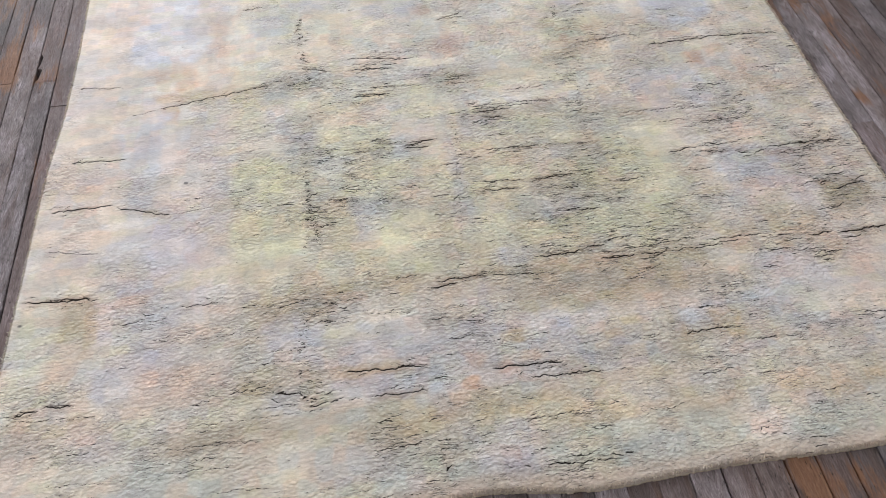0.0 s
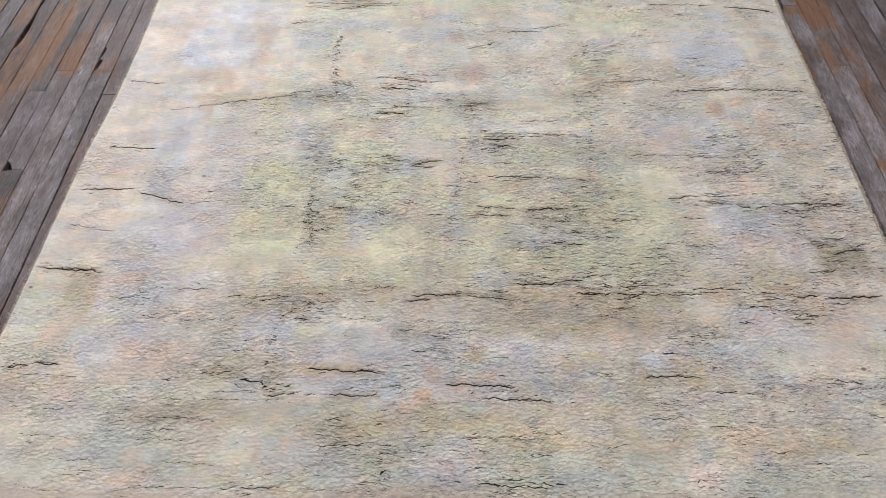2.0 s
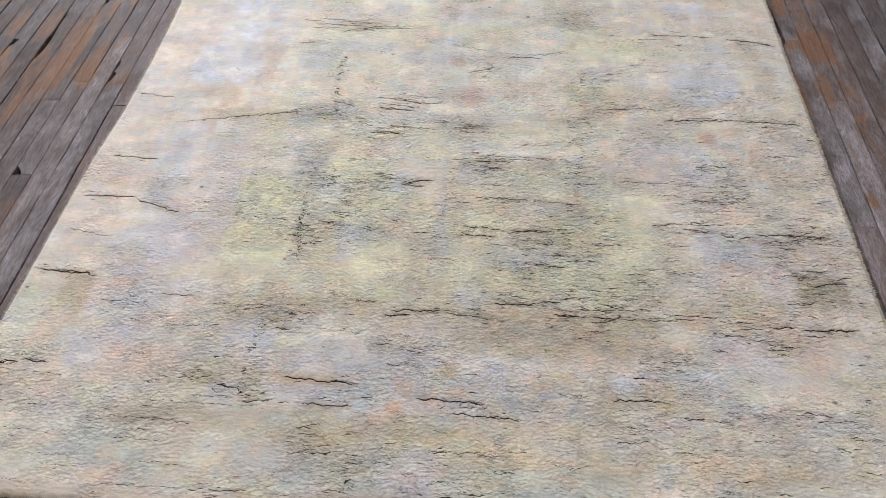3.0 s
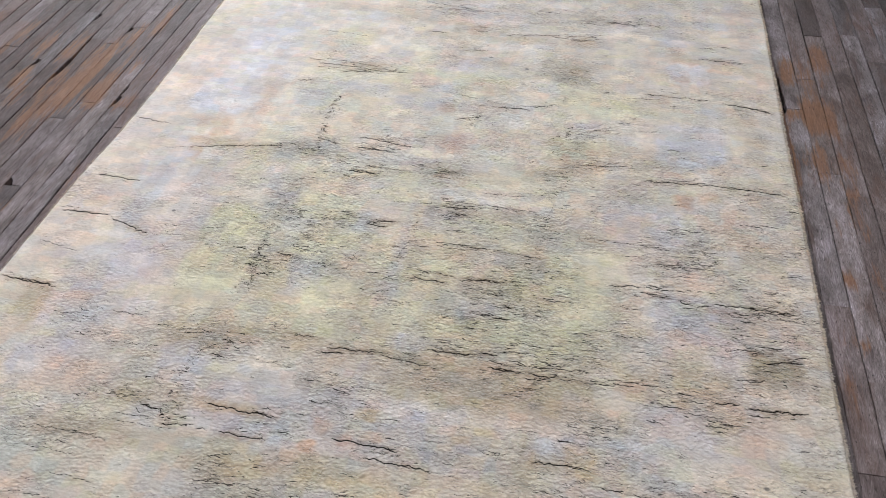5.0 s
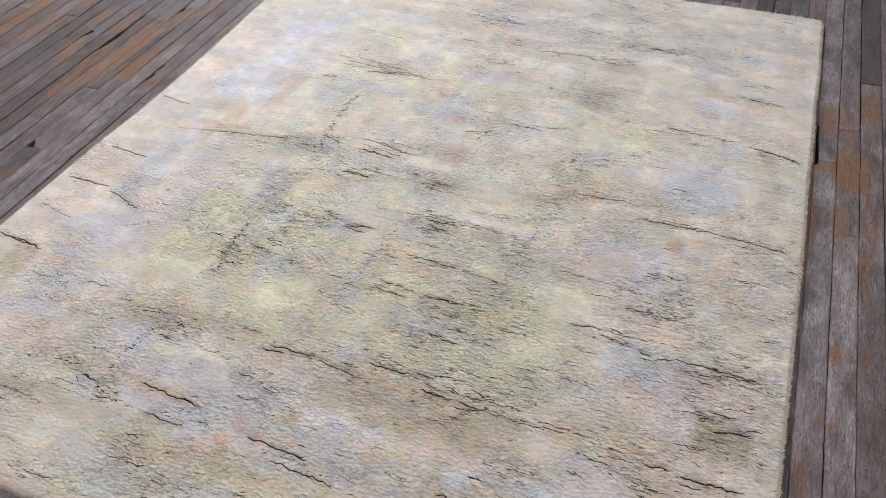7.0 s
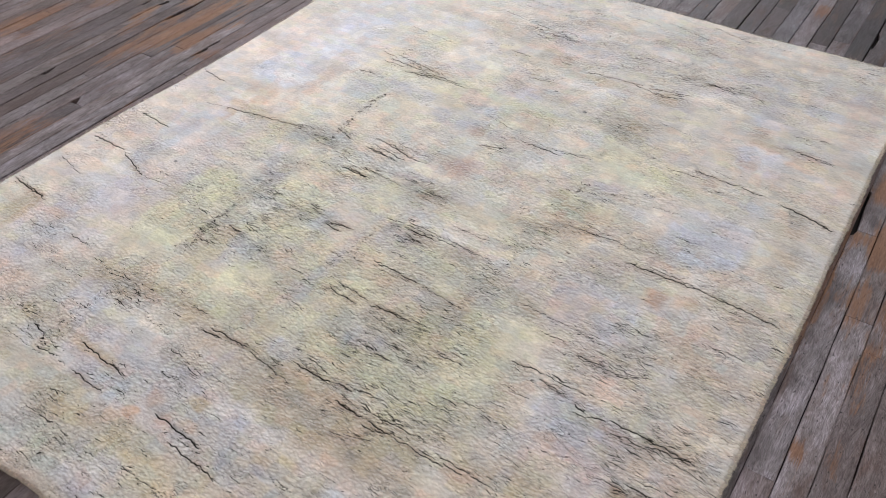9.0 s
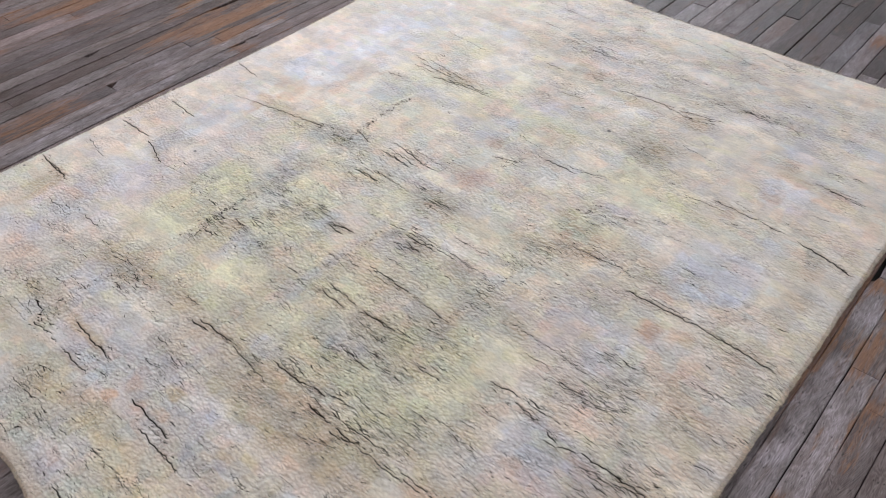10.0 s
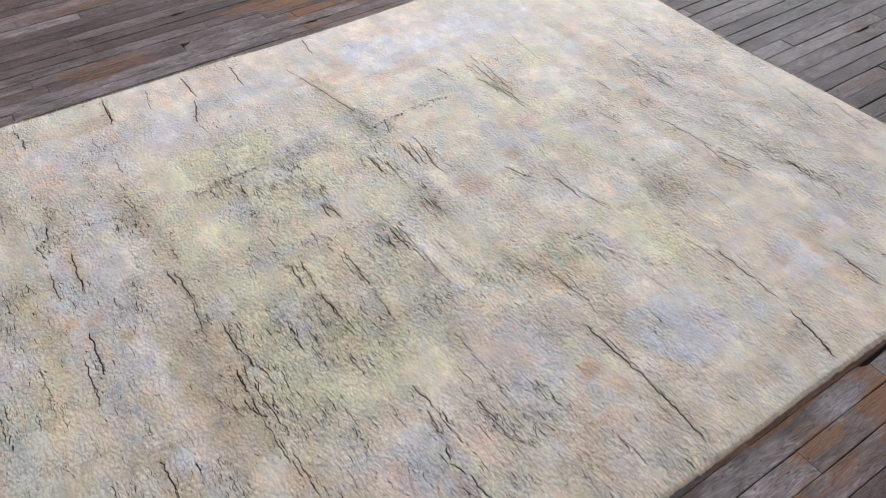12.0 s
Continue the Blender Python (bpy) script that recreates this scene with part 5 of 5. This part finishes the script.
def board_look(s, y, rng):
    """Tone and brownness of the board of strip s that holds y."""
    for strip, y0, y1, tone, brown in BOARDS:
        if s == strip and y0 < y < y1:
            return tone, brown
    if y < 1.0 and -20 < s < 2:
        return rng.choice((0.9, 1.2, 1.5, 1.8)), rng.uniform(0.15, 0.5)
    if y > 3.45 and s > -36:
        return rng.choice((0.32, 0.42, 0.52, 0.62, 0.95)), rng.uniform(0.0, 0.3)
    lean = max(0.0, min(1.0, (-0.95 - seam(s)) / 0.7))
    return rng.choice((0.58, 0.75, 0.92, 1.08, 1.3)), rng.uniform(0.0, 0.35) + lean * rng.uniform(0.0, 0.3)


# strip, from, to, tone, brownness of the boards that stand out
BOARDS = ((0, -9, 1.73, 1.5, 0.40), (0, 1.73, 2.6, 1.5, 0.0), (0, 2.6, 9, 1.5, 0.10), (1, -9, 1.5, 1.6, 0.10), (1, 1.5, 2.33, 1.8, 0.10),
          (1, 2.33, 2.79, 1.5, 0.20), (1, 2.79, 9, 1.3, 0.25), (2, -9, 2.175, 1.0, 0.30), (2, 2.175, 3.095, 1.35, 0.30), (3, -9, 9, 1.1, 0.35),
          (-1, -9, 2.2, 0.95, 0.10), (-1, 2.2, 9, 1.35, 0.75), (-35, -9, 2.278, 1.35, 0.02), (-35, 2.278, 9, 0.95, 0.45), (-34, -9, 9, 1.2, 0.50),
          (-47, 1.2, 2.03, 2.2, 0.75), (-45, 0.5, 1.587, 1.8, 0.35))
chip(0, 2.57, 2.79, 0.011)
chip(-35, 2.285, 2.345, 0.016)
chip(-35, 2.345, 2.41, 0.007)
chip(-40, 2.41, 2.70, 0.012)
chip(-37, 1.83, 1.87, 0.022)
chip(-15, 3.95, 4.03, 0.016)
chip(-14, 3.80, 4.14, 0.006)
chip(-42, 2.48, 2.53, 0.020)
chip(-41, 1.885, 1.945, 0.016)
chip(-43, 2.44, 2.50, 0.010)
chip(-41, 2.83, 2.89, 0.014)
chip(-38, 2.76, 2.80, 0.016)
chip(-3, 3.62, 3.75, 0.010)
wear(0.622, 0.780, 0.024, 0.080, 0.9)
wear(1.202, 2.826, 0.025, 0.080, 0.80)
wear(1.152, 2.420, 0.020, 0.300, 0.60)
wear(1.265, 2.811, 0.020, 0.050, 0.60)
wear(1.194, 2.569, 0.030, 0.025, 0.70)
wear(1.251, 2.566, 0.030, 0.090, 1.00)
wear(1.321, 2.919, 0.030, 0.090, 0.80)
wear(1.303, 2.552, 0.018, 0.100, 0.80)
wear(1.205, 2.315, 0.020, 0.050, 0.40)
wear(1.246, 2.327, 0.020, 0.090, 0.70)
wear(1.316, 2.306, 0.020, 0.060, 0.60)
wear(1.310, 2.192, 0.020, 0.030, 0.80)
wear(1.255, 3.287, 0.020, 0.060, 0.20)
wear(1.244, 2.908, 0.020, 0.040, 0.40)
wear(1.376, 2.971, 0.020, 0.060, 0.30)
wear(1.261, 2.701, 0.020, 0.050, 0.50)
wear(1.308, 2.769, 0.020, 0.030, 0.40)
wear(1.306, 2.086, 0.022, 0.025, 0.90)
wear(1.241, 1.820, 0.015, 0.025, 0.90)
wear(1.255, 1.747, 0.012, 0.018, 0.90)
wear(1.312, 1.851, 0.016, 0.030, 0.60)
wear(1.239, 1.605, 0.012, 0.030, 0.50)
wear(1.198, 1.598, 0.010, 0.040, 0.35)
wear(1.185, 1.460, 0.014, 0.060, 0.50)
wear(1.310, 2.030, 0.030, 0.030, 0.50)
wear(1.247, 2.018, 0.015, 0.040, 0.30)
wear(-1.258, 2.492, 0.025, 0.200, 0.90)
wear(-1.297, 2.300, 0.025, 0.120, 0.80)
wear(-1.156, 2.337, 0.025, 0.070, 0.95)
wear(-1.159, 2.426, 0.022, 0.080, 0.70)
wear(-1.410, 2.613, 0.030, 0.100, 0.60)
wear(-1.110, 2.564, 0.025, 0.020, 0.60)
wear(-1.026, 2.316, 0.015, 0.040, 0.60)
wear(-1.013, 2.480, 0.015, 0.060, 0.40)
wear(-1.006, 1.905, 0.012, 0.080, 0.40)
wear(-1.157, 2.600, 0.015, 0.060, 0.50)
wear(-1.339, 2.375, 0.030, 0.060, 0.50)
wear(-1.207, 2.268, 0.010, 0.050, 0.40)
wear(-1.255, 2.319, 0.020, 0.120, 0.70)
wear(-1.501, 2.402, 0.025, 0.060, 0.70)
wear(-1.840, 2.130, 0.030, 0.150, 0.80)
wear(-1.887, 2.008, 0.030, 0.150, 0.70)
wear(-1.272, 2.097, 0.025, 0.080, 0.30)
wear(-1.144, 1.710, 0.020, 0.050, 0.50)
wear(-1.191, 1.574, 0.050, 0.150, 0.50)
wear(0.751, 3.820, 0.030, 0.050, 0.70)
wear(0.373, 3.639, 0.020, 0.030, 0.40)
wear(-1.191, 1.635, 0.030, 0.120, 0.40)
wear(-1.670, 2.022, 0.050, 0.200, 0.30)
wear(-1.660, 2.141, 0.050, 0.100, 0.30)
wear(0.621, 0.825, 0.026, 0.050, 1.00)
wear(0.651, 0.782, 0.026, 0.040, 0.90)
wear(0.729, 0.815, 0.020, 0.030, 0.60)
wear(0.729, 0.792, 0.020, 0.030, 0.60)
wear(0.743, 0.767, 0.030, 0.040, 0.50)
wear(0.600, 0.821, 0.010, 0.030, 0.60)
wear(-1.847, 2.586, 0.030, 0.200, 0.90)
wear(-1.692, 2.493, 0.025, 0.120, 0.60)
wear(-1.499, 2.407, 0.020, 0.070, 0.70)
wear(-1.532, 2.631, 0.020, 0.080, 0.70)
wear(-1.265, 2.423, 0.020, 0.140, 0.90)
wear(-1.300, 2.559, 0.020, 0.100, 0.70)
wear(-1.162, 2.404, 0.020, 0.100, 0.80)
wear(-1.212, 2.736, 0.018, 0.100, 0.60)
wear(-1.153, 2.874, 0.018, 0.120, 0.70)
wear(-1.105, 2.528, 0.015, 0.080, 0.50)
wear(-1.733, 2.414, 0.030, 0.100, 0.60)
wear(-1.659, 2.692, 0.030, 0.100, 0.50)
wear(-1.436, 2.269, 0.015, 0.100, 0.35)
wear(-1.063, 2.299, 0.012, 0.030, 0.60)
wear(-1.994, 1.767, 0.030, 0.150, 0.60)
wear(-1.950, 1.842, 0.030, 0.100, 0.50)
wear(-1.339, 2.182, 0.020, 0.120, 0.70)
wear(-1.368, 2.384, 0.020, 0.120, 0.60)
wear(-1.453, 2.305, 0.020, 0.100, 0.50)
wear(-1.196, 2.348, 0.015, 0.060, 0.60)
wear(-1.225, 1.477, 0.020, 0.120, 0.50)
wear(-1.134, 1.495, 0.020, 0.080, 0.40)
wear(-1.757, 2.042, 0.020, 0.050, 0.50)
wear(-1.723, 1.641, 0.030, 0.100, 0.40)
wear(0.149, 3.814, 0.020, 0.030, 0.50)
wear(0.122, 3.485, 0.015, 0.020, 0.40)
wear(0.353, 3.613, 0.015, 0.030, 0.40)
wear(0.557, 3.555, 0.015, 0.020, 0.30)


def board_data(s, y0, y1, rng):
    """Vertices, quads and wear of one board of strip s from y0 to y1: eased edges, a chipped side where it is broken."""
    xa, xb = seam(s) + 0.0003 + 0.0022 * rng.random() ** 3, seam(s + 1) - 0.0003 - 0.0020 * rng.random() ** 3
    tone, cast = board_look(s, (y0 + y1) / 2, rng)
    rise, tip = rng.uniform(-0.0018, 0.0008), rng.uniform(-0.0009, 0.0009)
    rows = max(2, int((y1 - y0) / 0.055))
    ys = np.linspace(y0 + 0.0008, y1 - 0.0008, rows + 1)
    extra = [e for c in CHIPS if c[0] == s for e in (c[1], c[1] + 0.008, c[2] - 0.008, c[2]) if y0 < e < y1]
    ys = np.unique(np.concatenate((ys, extra)))
    pts, worn, brown, tones = [], [], [], []
    for y in ys:
        a = xa
        for cs, c0, c1, depth in CHIPS:
            if cs == s and c0 < y < c1:
                a = xa + depth * (0.8 + 0.35 * math.sin(y * 90))
        end = 0.0012 if y in (ys[0], ys[-1]) else 0.0
        a += 0.0007 * math.sin(y * 23 + s * 5) + 0.0004 * math.sin(y * 71 + s)
        b = xb + 0.0006 * math.sin(y * 19 + s * 3)
        for col, (x, z) in enumerate(((a, -0.02), (a, -0.0016 - end), (a + 0.0018, -end), ((a * 2 + b) / 3, -end), ((a + b * 2) / 3, -end), (b - 0.0018, -end), (b, -0.0016 - end), (b, -0.02))):
            pts.append((x, y, z + rise + tip * (x - xa) / PITCH if z > -0.015 else z))
            wv = 0.0
            for cx, cy, ra, rb, am in WEAR:
                if abs(x - cx) < 2 * ra + 0.02 and abs(y - cy) < 2 * rb:
                    d = math.hypot((x - cx) / max(ra, 0.018), (y - cy) / rb)
                    wv = max(wv, am * max(0.0, min(1.0, 1.75 - d)))
            worn.append(wv)
            brown.append(cast)
            # darker sides and edges: seam grime, with joint shade painted in
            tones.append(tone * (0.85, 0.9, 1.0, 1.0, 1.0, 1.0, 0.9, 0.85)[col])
    n = len(ys)
    quads = [(r * 8 + c, r * 8 + c + 1, r * 8 + c + 9, r * 8 + c + 8) for r in range(n - 1) for c in range(7)]
    quads = [q[::-1] for q in quads]
    quads += [(0, 1, 6, 7), (1, 2, 5, 6), (2, 3, 4, 5)]
    o = (n - 1) * 8
    quads += [(o + 7, o + 6, o + 1, o), (o + 6, o + 5, o + 2, o + 1), (o + 5, o + 4, o + 3, o + 2)]
    return pts, quads, worn, brown, tones


def board_object(name, pts, quads, worn, brown, tones, kind=""):
    me = bpy.data.meshes.new(name)
    me.from_pydata(pts, [], quads)
    me.materials.append(WOOD)
    for key, values in (("worn", worn), ("brown", brown), ("tone", tones)):
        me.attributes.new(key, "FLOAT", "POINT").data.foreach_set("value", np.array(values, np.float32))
    ob = new(name, me)
    ob.parent = floor
    return tagged(ob, kind=kind)


board_rng = random.Random(11)
rest = ([], [], [], [], [])
singles = 0
for s in range(-84, 42):
    if seam(s + 1) > X1 or seam(s) < X0:
        continue
    cuts = [FLOOR_Y0]
    wanted = sorted(JOINTS.get(s, ()))
    while cuts[-1] < FLOOR_Y1 - 0.3:
        ahead = [w for w in wanted if w > cuts[-1] + 0.05]
        if ahead and cuts[-1] > wanted[0] - 1.3:
            cuts.append(ahead[0])
        else:
            cuts.append(min(cuts[-1] + board_rng.uniform(0.55, 1.5), FLOOR_Y1))
    cuts[-1] = FLOOR_Y1
    for n, (a, b) in enumerate(zip(cuts, cuts[1:])):
        xm = (seam(s) + seam(s + 1)) / 2
        data = board_data(s, a, b, board_rng)
        shown = -2.25 < xm < 1.75 and b > 0.55 and a < 4.75
        covered = -0.93 < xm < 1.12 and a > 0.93 and b < 3.42
        if shown and not covered and singles < 310:
            board_object("plank", *data)
            singles += 1
        else:
            base = len(rest[0])
            rest[0].extend(data[0])
            rest[1].extend(tuple(base + i for i in q) for q in data[1])
            rest[2].extend(data[2])
            rest[3].extend(data[3])
            rest[4].extend(data[4])
tagged(board_object("plank_field", *rest, kind="stuff"), "more of the same grey boards")
